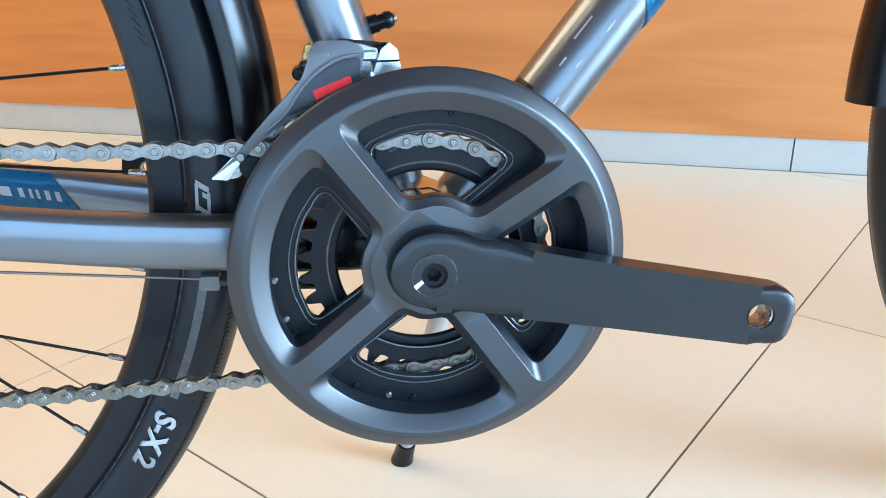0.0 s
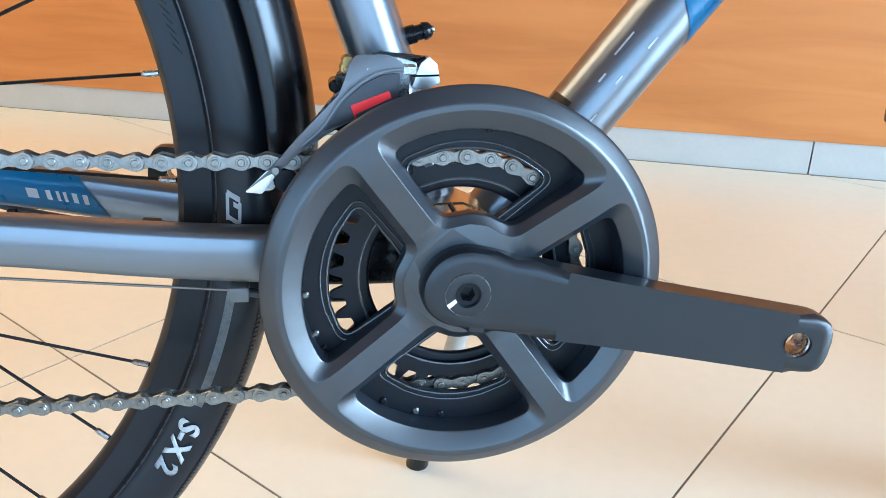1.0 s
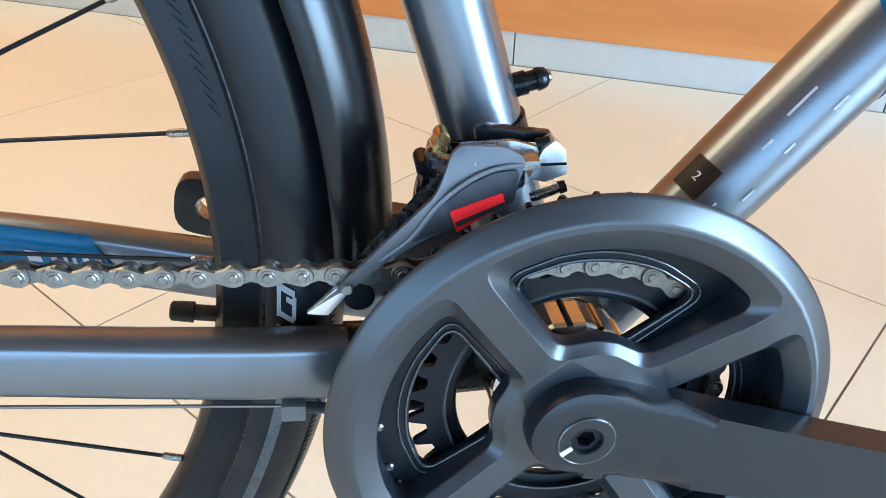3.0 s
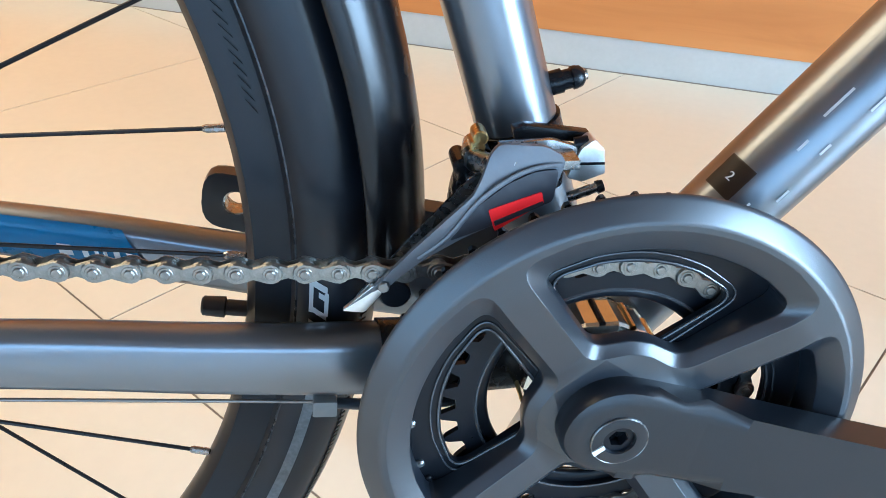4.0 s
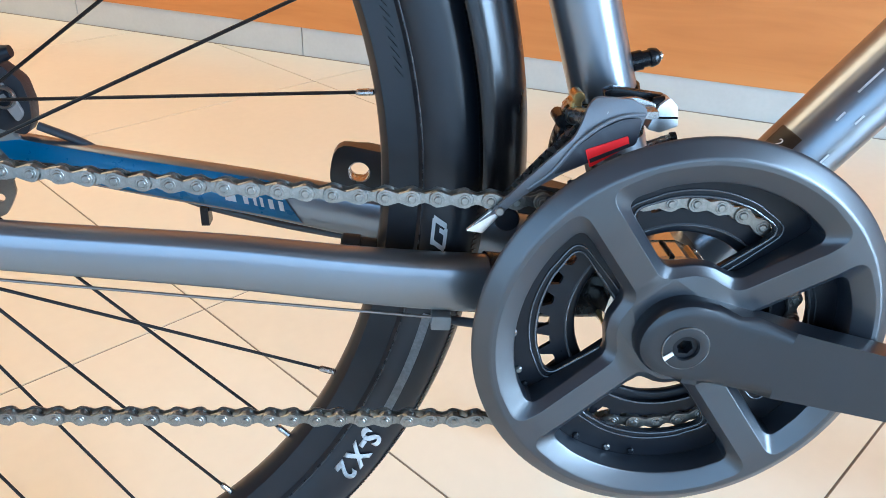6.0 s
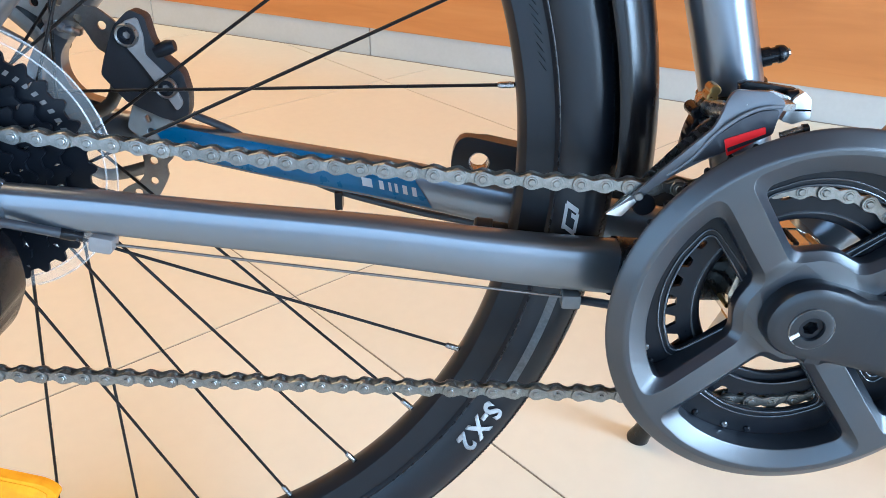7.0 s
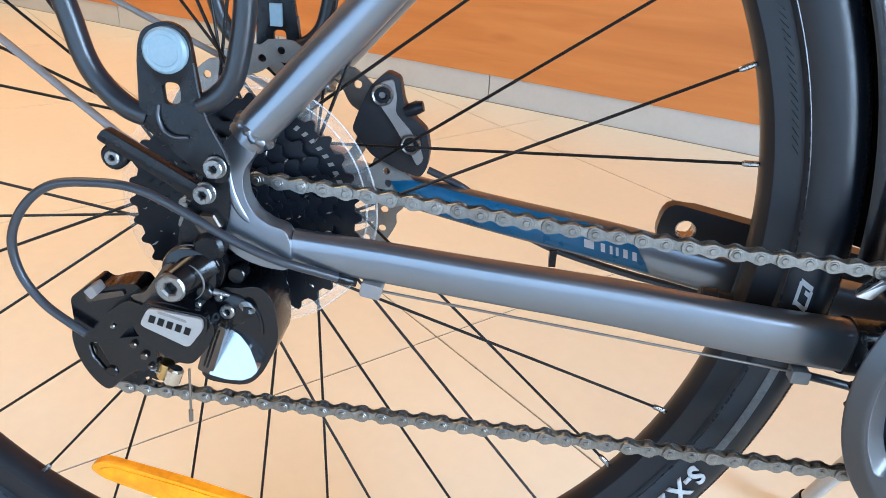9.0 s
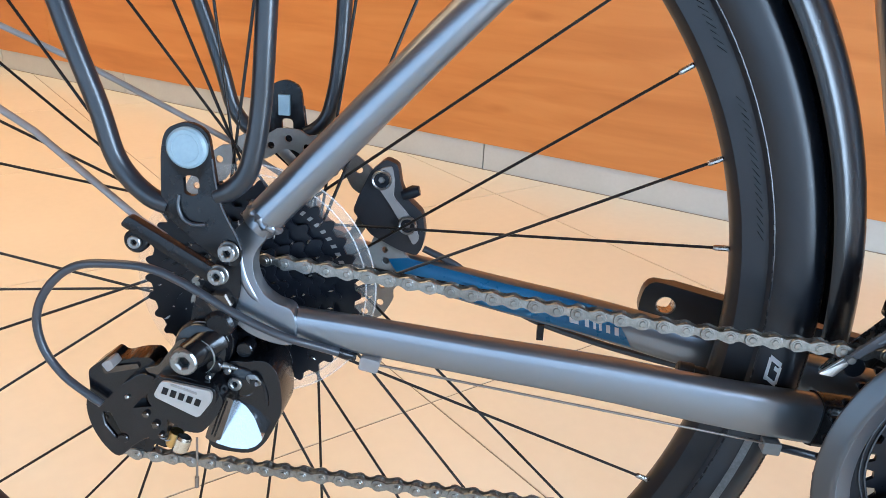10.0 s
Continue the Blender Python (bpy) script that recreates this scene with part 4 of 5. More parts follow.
# ---- front derailleur ----
fd = holder("front_derailleur", bike)
fd["label"] = "grey and chrome front derailleur clamped to the seat tube"
cage_out = [(-0.1086, 0.0535), (-0.1006, 0.0524), (-0.0940, 0.0600), (-0.0860, 0.0680), (-0.0770, 0.0752), (-0.0640, 0.0830), (-0.0480, 0.0900), (-0.0320, 0.0960), (-0.0300, 0.1040), (-0.0278, 0.1125),
            (-0.0290, 0.1150), (-0.0350, 0.1184), (-0.0510, 0.1186), (-0.0543, 0.1150), (-0.0572, 0.1066), (-0.0604, 0.1000), (-0.0706, 0.0903), (-0.0821, 0.0790), (-0.0950, 0.0650)]
bm = plate(bmesh.new(), rounded(cage_out, 0.0024), -0.0605, -0.0582)
bevelled(bm, 0.0009, 3)
# the plate bellies out a little along its upper edge
for v in bm.verts:
    k = v.co.z - (0.0655 + (v.co.x + 0.0889) * 0.60)
    v.co.y += 9.0 * (k - 0.010) ** 2 - 0.0004
cage = part("cage", bm, FDGREY, fd, "light grey outer cage plate with a red mark")
bm = plate(bmesh.new(), rounded([(-0.104, 0.0495), (-0.096, 0.050), (-0.070, 0.076), (-0.045, 0.090), (-0.024, 0.0965), (-0.024, 0.108), (-0.05, 0.108), (-0.064, 0.096), (-0.088, 0.069)], 0.002), -0.0465, -0.0450)
part("inner_cage", bm, STEEL, fd, "chromed inner cage plate")
part("bridge", bevelled(box(bmesh.new(), -0.046, -0.022, -0.0595, -0.0445, 0.109, 0.1125), 0.0008), STEEL, fd, "chromed bridge of the cage")
bm = drum(bmesh.new(), (-0.0930, 0, 0.0640), 0.0022, -0.0622, -0.044, 12, 0.0004)
part("tail_rivet", bm, BOLT, fd, "steel tail rivet")
bm = drum(bmesh.new(), (-0.0885, 0, 0.0575), 0.0062, -0.0570, -0.0490, 20, 0.0006)
part("tail_spacer", bm, RINGM, fd, "black tail spacer")
# raised rib and dark area of the outer plate
bm = plate(bmesh.new(), rounded([(-0.0690, 0.0825), (-0.0640, 0.0900), (-0.0579, 0.0972), (-0.0479, 0.1052), (-0.0389, 0.1094), (-0.0300, 0.1102), (-0.0312, 0.0975), (-0.0420, 0.0934), (-0.0565, 0.0872)], 0.002), -0.0614, -0.0596)
part("shield", bevelled(bm, 0.0005, 2), DARKFIELD, cage, "dark printed field")
bm = plate(bmesh.new(), rounded([(-0.0549, 0.0950), (-0.0357, 0.1017), (-0.0346, 0.0972), (-0.0522, 0.0864)], 0.0008), -0.0619, -0.0610)
part("red_mark", bm, RED, cage, "red printed mark")
bm = plate(bmesh.new(), [(-0.0528, 0.0906), (-0.0352, 0.0981), (-0.0350, 0.0966), (-0.0522, 0.0888)], -0.0624, -0.0617)
part("stripe", bm, DARKFIELD, cage, "dark stripe across the red mark", 0)
part("foot", bevelled(plate(bmesh.new(), rounded([(-0.1088, 0.0533), (-0.1005, 0.0521), (-0.0935, 0.0605), (-0.0968, 0.0640)], 0.001), -0.0600, -0.0578), 0.0006, 2), ALLOY, cage, "pale worn tail end")
rib = spline([(-0.0800, -0.0604, 0.0750), (-0.0690, -0.0612, 0.0842), (-0.0590, -0.0613, 0.0975), (-0.0485, -0.0612, 0.1062), (-0.0390, -0.0611, 0.1106), (-0.0290, -0.0608, 0.1116)], 5)
part("rib", sweep(bmesh.new(), rib, 0.0010, 10, 0.6), FDGREY, cage)
# linkage and clamp
bm = sweep(bmesh.new(), spline([(-0.050, -0.050, 0.106), (-0.056, -0.036, 0.104), (-0.054, -0.020, 0.104)], 4), [0.0048] * 9, 12, 1.0)
part("link_arm", bm, STEEL, fd, "chromed linkage arm")
bm = plate(bmesh.new(), rounded([(-0.0502, 0.1150), (-0.0294, 0.1160), (-0.0200, 0.1130), (-0.0200, 0.1070), (-0.0380, 0.1070), (-0.0470, 0.1100)], 0.0015), -0.0480, -0.0450)
bevelled(bm, 0.0008, 2)
part("top_plate", bm, STEEL, fd, "chromed top link")
bm = plate(bmesh.new(), rounded([(-0.0585, 0.104), (-0.050, 0.108), (-0.046, 0.098), (-0.052, 0.085), (-0.057, 0.076), (-0.0650, 0.0785), (-0.0635, 0.090)], 0.003), -0.034, -0.022)
bevelled(bm, 0.0015, 2)
part("pivot_block", bm, BLACK, fd, "black pivot block")
for x, z, y in ((-0.0570, 0.0960, -0.036), (-0.0600, 0.0890, -0.036)):
    part("pivot_screw", drum(bmesh.new(), (x, 0, z), 0.0024, y - 0.004, y + 0.008, 14, 0.0008), STEEL, fd, "small bright screw")
part("spring_knob", drum(bmesh.new(), (-0.0610, 0, 0.1005), 0.0034, -0.036, -0.020, 16, 0.001), BLACK, fd)
c0 = seat_dir * 0.1060
bm = bmesh.new()
sweep(bm, [c0 - seat_dir * 0.0065, c0 - seat_dir * 0.006, c0 + seat_dir * 0.005, c0 + seat_dir * 0.0055], [0.0182, 0.0190, 0.0190, 0.0182], 40)
part("clamp_band", bm, BLACK, fd, "black clamp band round the seat tube")
bm = plate(bmesh.new(), rounded([(-0.0185, 0.1125), (-0.0140, 0.1160), (-0.0100, 0.1122), (-0.0085, 0.1025), (-0.0170, 0.0993), (-0.0230, 0.1010)], 0.0008), -0.0490, -0.0400)
bevelled(bm, 0.0016, 2)
part("clamp_body", bm, ALLOY, fd, "polished alloy clamp body")
part("seam", box(bmesh.new(), -0.0225, -0.0092, -0.0495, -0.0470, 0.1062, 0.1072), BLACK, fd, "dark seam of the clamp")
part("adjuster", sweep(bmesh.new(), [(-0.022, -0.049, 0.0930), (-0.015, -0.050, 0.0960), (-0.0110, -0.050, 0.0975)], [0.0020, 0.0020, 0.0018], 12), STEEL, fd, "bright adjusting screw")
part("adjuster_head", sweep(bmesh.new(), [(-0.0115, -0.050, 0.0972), (-0.0090, -0.050, 0.0980)], [0.0026, 0.0023], 12), BLACK, fd)
bm = plate(bmesh.new(), rounded([(-0.0425, 0.1165), (-0.0380, 0.1180), (-0.0120, 0.1143), (-0.0117, 0.1106), (-0.0265, 0.1118), (-0.0415, 0.1118)], 0.0012), -0.0380, -0.0325)
bevelled(bm, 0.0008, 2)
part("strap", bm, BLACK, fd, "black clamp strap")
part("strap_bolt", sweep(bmesh.new(), [(-0.020, -0.0440, 0.1125), (-0.015, -0.0445, 0.1135)], [0.0026, 0.0026], 10), RINGM, fd)
for z in (0.1130, 0.1095):
    part("link_pin", drum(bmesh.new(), (-0.0543 - (0.1135 - z) * 0.3, 0, z), 0.0030, -0.0380, -0.0280, 12, 0.0006), BRASS, fd, "small brassy pin")

# ribbed rubber plug on the front of the seat tube
plug = holder("bottle_boss", bike)
plug["label"] = "ribbed black rubber plug on the seat tube"
d = Vector((0.97, 0, 0.24))
p0 = Vector((-0.0205, 0, 0.1215))
part("plug", sweep(bmesh.new(), [p0 + d * q * 0.86 for q in (0, 0.002, 0.007, 0.0075, 0.0115, 0.012, 0.0135, 0.0165, 0.018)],
                   [0.0050, 0.0052, 0.0052, 0.0043, 0.0043, 0.0050, 0.0050, 0.0044, 0.0030], 18), BLACK, plug, "ribbed black rubber plug")
part("screw", sweep(bmesh.new(), [p0 + d * 0.0150, p0 + d * 0.0168], [0.0026, 0.0022], 12), STEEL, plug, "small steel screw end")

# ---- rear derailleur ----
rd = holder("rear_derailleur", bike)
rd["label"] = "black and silver rear derailleur below the dropout"


def socket_bolt(name, x, z, y, r, parent, label, depth=0.006, washer=True):
    bm = bmesh.new()
    hexa = [(x + r * 0.44 * math.cos(radians(60 * k + 12)), z + r * 0.44 * math.sin(radians(60 * k + 12))) for k in range(6)]
    plate(bm, loop_round(x, z, r, 24), y, y + depth, [hexa])
    bevelled(bm, r * 0.12, 1, 60)
    b = part(name, bm, BOLT, parent, label, 40, (0, -1, 0))
    part("socket", plate(bmesh.new(), hexa, y + depth * 0.6, y + depth * 0.9), BLACK, b)
    if washer:
        part("washer", drum(bmesh.new(), (x, 0, z), r * 1.2, y + depth * 0.62, y + depth * 0.62 + 0.0014, 24, 0.0004), BOLT, b)
    return b


def slab(name, pts, y0, y1, mat, parent, label="", r=0.003, bevel=0.001, seg=2, holes=(), lean=0.0):
    """A rounded, bevelled block cut to an outline; lean tips its outer face back towards the front."""
    out = rounded(pts, r) if r else pts
    bm = plate(bmesh.new(), out, y0, y1, list(holes))
    if bevel:
        bevelled(bm, bevel, seg, 40)
    if lean:
        x0 = min(p[0] for p in pts)
        for v in bm.verts:
            if v.co.y < (y0 + y1) / 2:
                v.co.y += lean * (v.co.x - x0)
    return part(name, bm, mat, parent, label, 35, (0, -1, 0))


# mounting knuckle with its bolt
bm = lathe(bmesh.new(), [(0.0, -0.0900), (0.0120, -0.0900), (0.0150, -0.0885), (0.0160, -0.0860), (0.0160, -0.0740), (0.0, -0.0740)], (-0.4626, 0, 0.0468), 36, False)
knob = part("mount_knuckle", bm, RDBLACK, rd, "glossy black mounting knuckle")
part("arm", sweep(bmesh.new(), spline([(-0.4665, -0.1000, 0.0458), (-0.4620, -0.0920, 0.0480), (-0.4560, -0.0820, 0.0510)], 5), [0.0086, 0.0086, 0.0087, 0.0088, 0.0090, 0.0092, 0.0094, 0.0097, 0.0100, 0.0104, 0.0108], 22), RDBLACK, knob)
socket_bolt("mounting_bolt", -0.4664, 0.0456, -0.1050, 0.0080, rd, "large grey hex socket bolt", 0.007, False)
slab("hanger_plate", [(-0.4790, 0.0440), (-0.4700, 0.0560), (-0.4480, 0.0620), (-0.4440, 0.0480), (-0.4500, 0.0330), (-0.4700, 0.0330)], -0.0830, -0.0740, RDBLACK, rd, "", 0.005, 0.0015)
# steel arcs laid on as the knuckle's rim highlights
for r, y, a0, a1 in ((0.0163, -0.0868, 20, 110), (0.0110, -0.0985, -60, 70)):
    arcp = [(-0.4615 + r * math.cos(radians(a0 + (a1 - a0) * k / 16)), y, 0.0470 + r * math.sin(radians(a0 + (a1 - a0) * k / 16))) for k in range(17)]
    part("edge", sweep(bmesh.new(), arcp, [0.00015 + 0.00045 * math.sin(math.pi * k / 16) for k in range(17)], 6), BOLT, knob, "thin bright arc, a rim highlight laid on in steel")
# steel coil added for small glints beside the knuckle
coil = [(-0.4330 + 0.0036 * math.cos(k * 0.7) + 0.00004 * k, -0.0868 - 0.0010 * math.sin(k * 0.7), 0.0300 + 0.0030 * math.sin(k * 0.7) - 0.00006 * k) for k in range(40)]
part("return_spring", sweep(bmesh.new(), coil, 0.0005, 6), BOLT, rd, "small steel coil spring added for its glints")
# spring arm behind the bolt that runs to the left cover
slab("spring_arm", [(-0.4960, 0.0330), (-0.4870, 0.0350), (-0.4740, 0.0530), (-0.4690, 0.0545), (-0.4700, 0.0440), (-0.4800, 0.0330), (-0.4880, 0.0260)], -0.0920, -0.0800, RDBROWN, rd, "dark polished spring arm", 0.003, 0.002)
# left cover
cover = slab("cover", [(-0.5326, 0.0255), (-0.5255, 0.0310), (-0.5192, 0.0363), (-0.5145, 0.0325), (-0.5033, 0.0364), (-0.4931, 0.0375), (-0.4893, 0.0309), (-0.4973, 0.0190), (-0.4981, 0.0060), (-0.5102, 0.0025), (-0.5222, 0.0010), (-0.5324, 0.0040)],
             -0.0870, -0.0700, RDBLACK, rd, "black cover of the linkage", 0.003, 0.0022, 3)
slab("cable_anchor", [(-0.5191, 0.0350), (-0.5139, 0.0385), (-0.5112, 0.0337), (-0.5155, 0.0302)], -0.0960, -0.0860, STAND, cover, "dull metal cable anchor", 0.0015, 0.001)
slab("ridge", [(-0.5230, 0.0285), (-0.5010, 0.0335), (-0.5000, 0.0305), (-0.5220, 0.0245)], -0.0885, -0.0860, RDBROWN, cover, "", 0.001, 0.0006)
slab("link", [(-0.5110, 0.0200), (-0.4975, 0.0300), (-0.4880, 0.0290), (-0.4900, 0.0200), (-0.5000, 0.0120)], -0.0935, -0.0840, RDBLACK, cover, "", 0.003, 0.0014)
for x, z in ((-0.5075, 0.0125), (-0.5035, 0.0190)):
    part("screw", drum(bmesh.new(), (x, 0, z), 0.0014, -0.0925, -0.0860, 12, 0.0005), BOLT, cover, "small bright screw")
# main housing with the name plate
body = slab("body", [(-0.4860, 0.0330), (-0.4712, 0.0352), (-0.4521, 0.0305), (-0.4450, 0.0220), (-0.4510, 0.0090), (-0.4600, -0.0020), (-0.4690, -0.0015), (-0.4800, 0.0050), (-0.4920, 0.0165)],
            -0.1000, -0.0740, RDBLACK, rd, "glossy black parallelogram body", 0.005, 0.0030, 4)
slab("plate_rim", [(-0.4815, 0.0350), (-0.4488, 0.0308), (-0.4485, 0.0222), (-0.4585, 0.0095), (-0.4872, 0.0225)], -0.1030, -0.0980, RDBLACK, body, "raised black rim", 0.004, 0.0014, 3)
name_plate = slab("name_plate", [(-0.4794, 0.0334), (-0.4504, 0.0297), (-0.4506, 0.0230), (-0.4590, 0.0116), (-0.4850, 0.0230)], -0.1052, -0.1020, LABEL, body, "silver name plate with dark lettering shapes", 0.003, 0.0008)
tx = Vector((0.0231, 0, -0.0066)).normalized()
for k in range(5):
    o = Vector((-0.4797, 0, 0.0256)) + tx * (0.00485 * k)
    def at(u, w):
        p = o + tx * (u + 0.0016 * w / 0.0046) + Vector((0, 0, 1)) * w
        return (p.x, p.z)
    outer = [at(0, 0), at(0.0032, 0), at(0.0032, 0.0046), at(0, 0.0046)]
    part("lettering_bar", plate(bmesh.new(), outer, -0.1056, -0.1049), BLACK, name_plate, "dark lettering drawn as a plain shape", 0)
o = Vector((-0.4738, 0, 0.0318))
part("lettering_bar", plate(bmesh.new(), [(o.x, o.z - 0.0007), (o.x + tx.x * 0.0155, o.z + tx.z * 0.0155 - 0.0007), (o.x + tx.x * 0.0157, o.z + tx.z * 0.0157 + 0.0006), (o.x, o.z + 0.0006)], -0.1056, -0.1049), STAND, name_plate, "small lettering drawn as a plain bar", 0)
# polished cuff between body and front knuckle
slab("cuff", [(-0.4500, 0.0225), (-0.4415, 0.0195), (-0.4515, -0.0110), (-0.4600, -0.0080)], -0.0950, -0.0760, RDBROWN, rd, "polished dark cuff", 0.002, 0.0024, 3)
for k in range(2):
    a, b = (-0.4455 - 0.0016 * k, 0.0180 + 0.0012 * k), (-0.4540 - 0.0016 * k, -0.0060 + 0.0012 * k)
    part("groove", sweep(bmesh.new(), [(a[0], -0.0953, a[1]), (b[0], -0.0953, b[1])], 0.0005, 8), BLACK, rd)
# outer front knuckle with its bright facet
kn = smooth_loop([(-0.4500, 0.0360), (-0.4364, 0.0395), (-0.4250, 0.0405), (-0.4180, 0.0311), (-0.4165, 0.0106), (-0.4205, -0.0012), (-0.4268, -0.0135), (-0.4350, -0.0211), (-0.4469, -0.0222), (-0.4616, -0.0175), (-0.4560, 0.0097)], 4)
bm = plate(bmesh.new(), kn, -0.0850, -0.0580)
bevelled(bm, 0.0052, 4, 40)
knuckle = part("front_knuckle", bm, RDBLACK, rd, "glossy black rounded knuckle", 35, (0, -1, 0))
facet = slab("facet", [(-0.4429, 0.0142), (-0.4370, 0.0112), (-0.4315, 0.0056), (-0.4280, -0.0005), (-0.4255, -0.0060), (-0.4290, -0.0096), (-0.4340, -0.0116), (-0.4430, -0.0118), (-0.4532, -0.0100)], -0.0855, -0.0760, POLISH, knuckle, "polished silver facet", 0.0015, 0.0010, 2)
for v in facet.data.vertices:
    if v.co.y < -0.080:
        v.co.y -= 0.42 * (0.0142 - v.co.z)
socket_bolt("pivot_bolt", -0.4433, 0.0257, -0.0885, 0.0042, knuckle, "small bright bolt", 0.006, False)
part("spring_cap", lathe(bmesh.new(), [(0.0, -0.0868), (0.0080, -0.0868), (0.0098, -0.0855), (0.0102, -0.0835)], (-0.4405, 0, 0.0262), 28, False), RDBLACK, knuckle)
part("rib", sweep(bmesh.new(), spline([(-0.4350, -0.0853, 0.0330), (-0.4290, -0.0853, 0.0290), (-0.4255, -0.0853, 0.0210), (-0.4250, -0.0853, 0.0120)], 5), 0.0010, 8), RDBLACK, knuckle)
# linkage clutter between knuckle and mount; its bright steel pieces stand for glints
for x, z, r, y, mt in ((-0.4535, 0.0385, 0.0045, -0.0930, RDBLACK), (-0.4470, 0.0345, 0.0022, -0.0900, BOLT), (-0.4560, 0.0325, 0.0018, -0.0960, BOLT), (-0.4400, 0.0440, 0.0050, -0.0800, RDBLACK), (-0.4520, 0.0560, 0.0032, -0.0840, RDBROWN)):
    part("link_pin", drum(bmesh.new(), (x, 0, z), r, y, -0.0700, 16, 0.0007), mt, rd)
part("link_bar", sweep(bmesh.new(), [(-0.4560, -0.0880, 0.0420), (-0.4500, -0.0880, 0.0375), (-0.4420, -0.0860, 0.0350)], [0.0012, 0.0024, 0.0010], 10), BOLT, rd, "bright link bar that stands in for a glint")
# pulley cage and pulleys
slab("cage_plate", smooth_loop([(-0.5420, 0.0040), (-0.5485, -0.0080), (-0.5495, -0.0180), (-0.5466, -0.0300), (-0.5399, -0.0420), (-0.5309, -0.0488), (-0.5206, -0.0400), (-0.5100, -0.0330), (-0.4933, -0.0290), (-0.4740, -0.0180), (-0.4640, 0.0000), (-0.4740, 0.0110), (-0.5000, 0.0120), (-0.5240, 0.0120)], 4),
                  -0.0650, -0.0615, RDBLACK, rd, "black outer cage plate with a slot", 0, 0.0007, 1, [rounded([(-0.5393, -0.0173), (-0.5345, -0.0159), (-0.5272, -0.0325), (-0.5313, -0.0348), (-0.5377, -0.0258)], 0.0015)])
bm = plate(bmesh.new(), smooth_loop([(-0.5330, -0.0180), (-0.5420, -0.0360), (-0.5260, -0.0480), (-0.5100, -0.0380), (-0.4760, -0.0150), (-0.4600, -0.0060), (-0.4700, 0.0080), (-0.5000, -0.0060)], 4), -0.0400, -0.0382)
part("cage_plate", bm, BLACK, rd, "black inner cage plate")
for c in (GUIDE, TENSION):
    p = part("pulley", toothed(bmesh.new(), 11, 0.0045, -0.0495, -0.0465, 0.003), BLACK, rd, "black toothed pulley", 30)
    p.matrix_basis = Matrix.Translation(c)
    part("pulley_bolt", drum(bmesh.new(), (c.x, 0, c.z), 0.0036, -0.0665, -0.040, 14, 0.0008), RDBLACK, rd)
# barrel adjuster, limit screws and their block
barrel = part("barrel_adjuster", sweep(bmesh.new(), [(-0.4752, -0.0880, -0.0130), (-0.4756, -0.0882, -0.0140), (-0.4785, -0.0885, -0.0215), (-0.4789, -0.0885, -0.0226)], [0.0040, 0.0050, 0.0050, 0.0040], 10), CUP, rd, "bright faceted barrel adjuster", 20)
part("collar", sweep(bmesh.new(), [(-0.4806, -0.0862, -0.0112), (-0.4840, -0.0865, -0.0200), (-0.4844, -0.0865, -0.0212)], [0.0042, 0.0042, 0.0032], 14), BRASS, barrel, "brassy collar")
limits = slab("limit_block", [(-0.5050, 0.0060), (-0.4900, 0.0090), (-0.4830, 0.0010), (-0.4840, -0.0100), (-0.4930, -0.0150), (-0.5010, -0.0080)], -0.0930, -0.0700, RDBLACK, rd, "black limit screw block", 0.002, 0.0012)
for x, z, r in ((-0.4955, 0.0035, 0.0021), (-0.4900, -0.0030, 0.0024), (-0.4870, -0.0095, 0.0015)):
    part("limit_screw", drum(bmesh.new(), (x, 0, z), r, -0.0955, -0.0920, 12, 0.0007), RDBROWN, limits, "small dark limit screw")
part("spring", sweep(bmesh.new(), [(-0.4990 + 0.0011 * math.cos(k * 1.05) + 0.0004 * k, -0.0900 + 0.0018 * math.sin(k * 1.05), -0.0085 - 0.00018 * k) for k in range(40)], 0.0005, 6), BOLT, rd, "fine coil spring")

tube_part("cable_end", [(-0.4690, -0.085, -0.015), (-0.4697, -0.085, -0.032), (-0.4705, -0.085, -0.048)], 0.0008, WIRE, rd, "loose cable end", 8)
part("end_cap", sweep(bmesh.new(), [(-0.4703, -0.085, -0.043), (-0.4707, -0.085, -0.0505)], [0.0014, 0.0013], 10), WIRE, rd, "crimped steel end cap")

# cables
loop_pts = [(-0.523, -0.092, 0.0065), (-0.5309, -0.092, 0.0117), (-0.5461, -0.091, 0.0229), (-0.5571, -0.090, 0.0397), (-0.5584, -0.090, 0.0603), (-0.5482, -0.090, 0.0796), (-0.5308, -0.090, 0.0925),
            (-0.5055, -0.090, 0.0955), (-0.4871, -0.089, 0.0935), (-0.4700, -0.087, 0.0855), (-0.4410, -0.085, 0.0685), (-0.4163, -0.083, 0.0572), (-0.3950, -0.075, 0.0480), (-0.378, -0.068, 0.0405)]
cable = part("shift_cable", sweep(bmesh.new(), spline(loop_pts, 6), 0.0025, 14), HOSE, bike, "looped dark grey shift cable housing", 60)
part("ferrule", sweep(bmesh.new(), [(-0.386, -0.0710, 0.0440), (-0.381, -0.0690, 0.0420), (-0.379, -0.0682, 0.0412), (-0.3765, -0.0673, 0.0405)], [0.0030, 0.0032, 0.0027, 0.0030], 14), BLACK, cable, "ribbed ferrule")
part("cable_stop", bevelled(plate(bmesh.new(), rounded([(-0.3745, 0.0330), (-0.3630, 0.0310), (-0.3610, 0.0390), (-0.3730, 0.0415)], 0.002), -0.0695, -0.0600), 0.0012, 2), STAND, bike, "small grey cable stop under the stay")
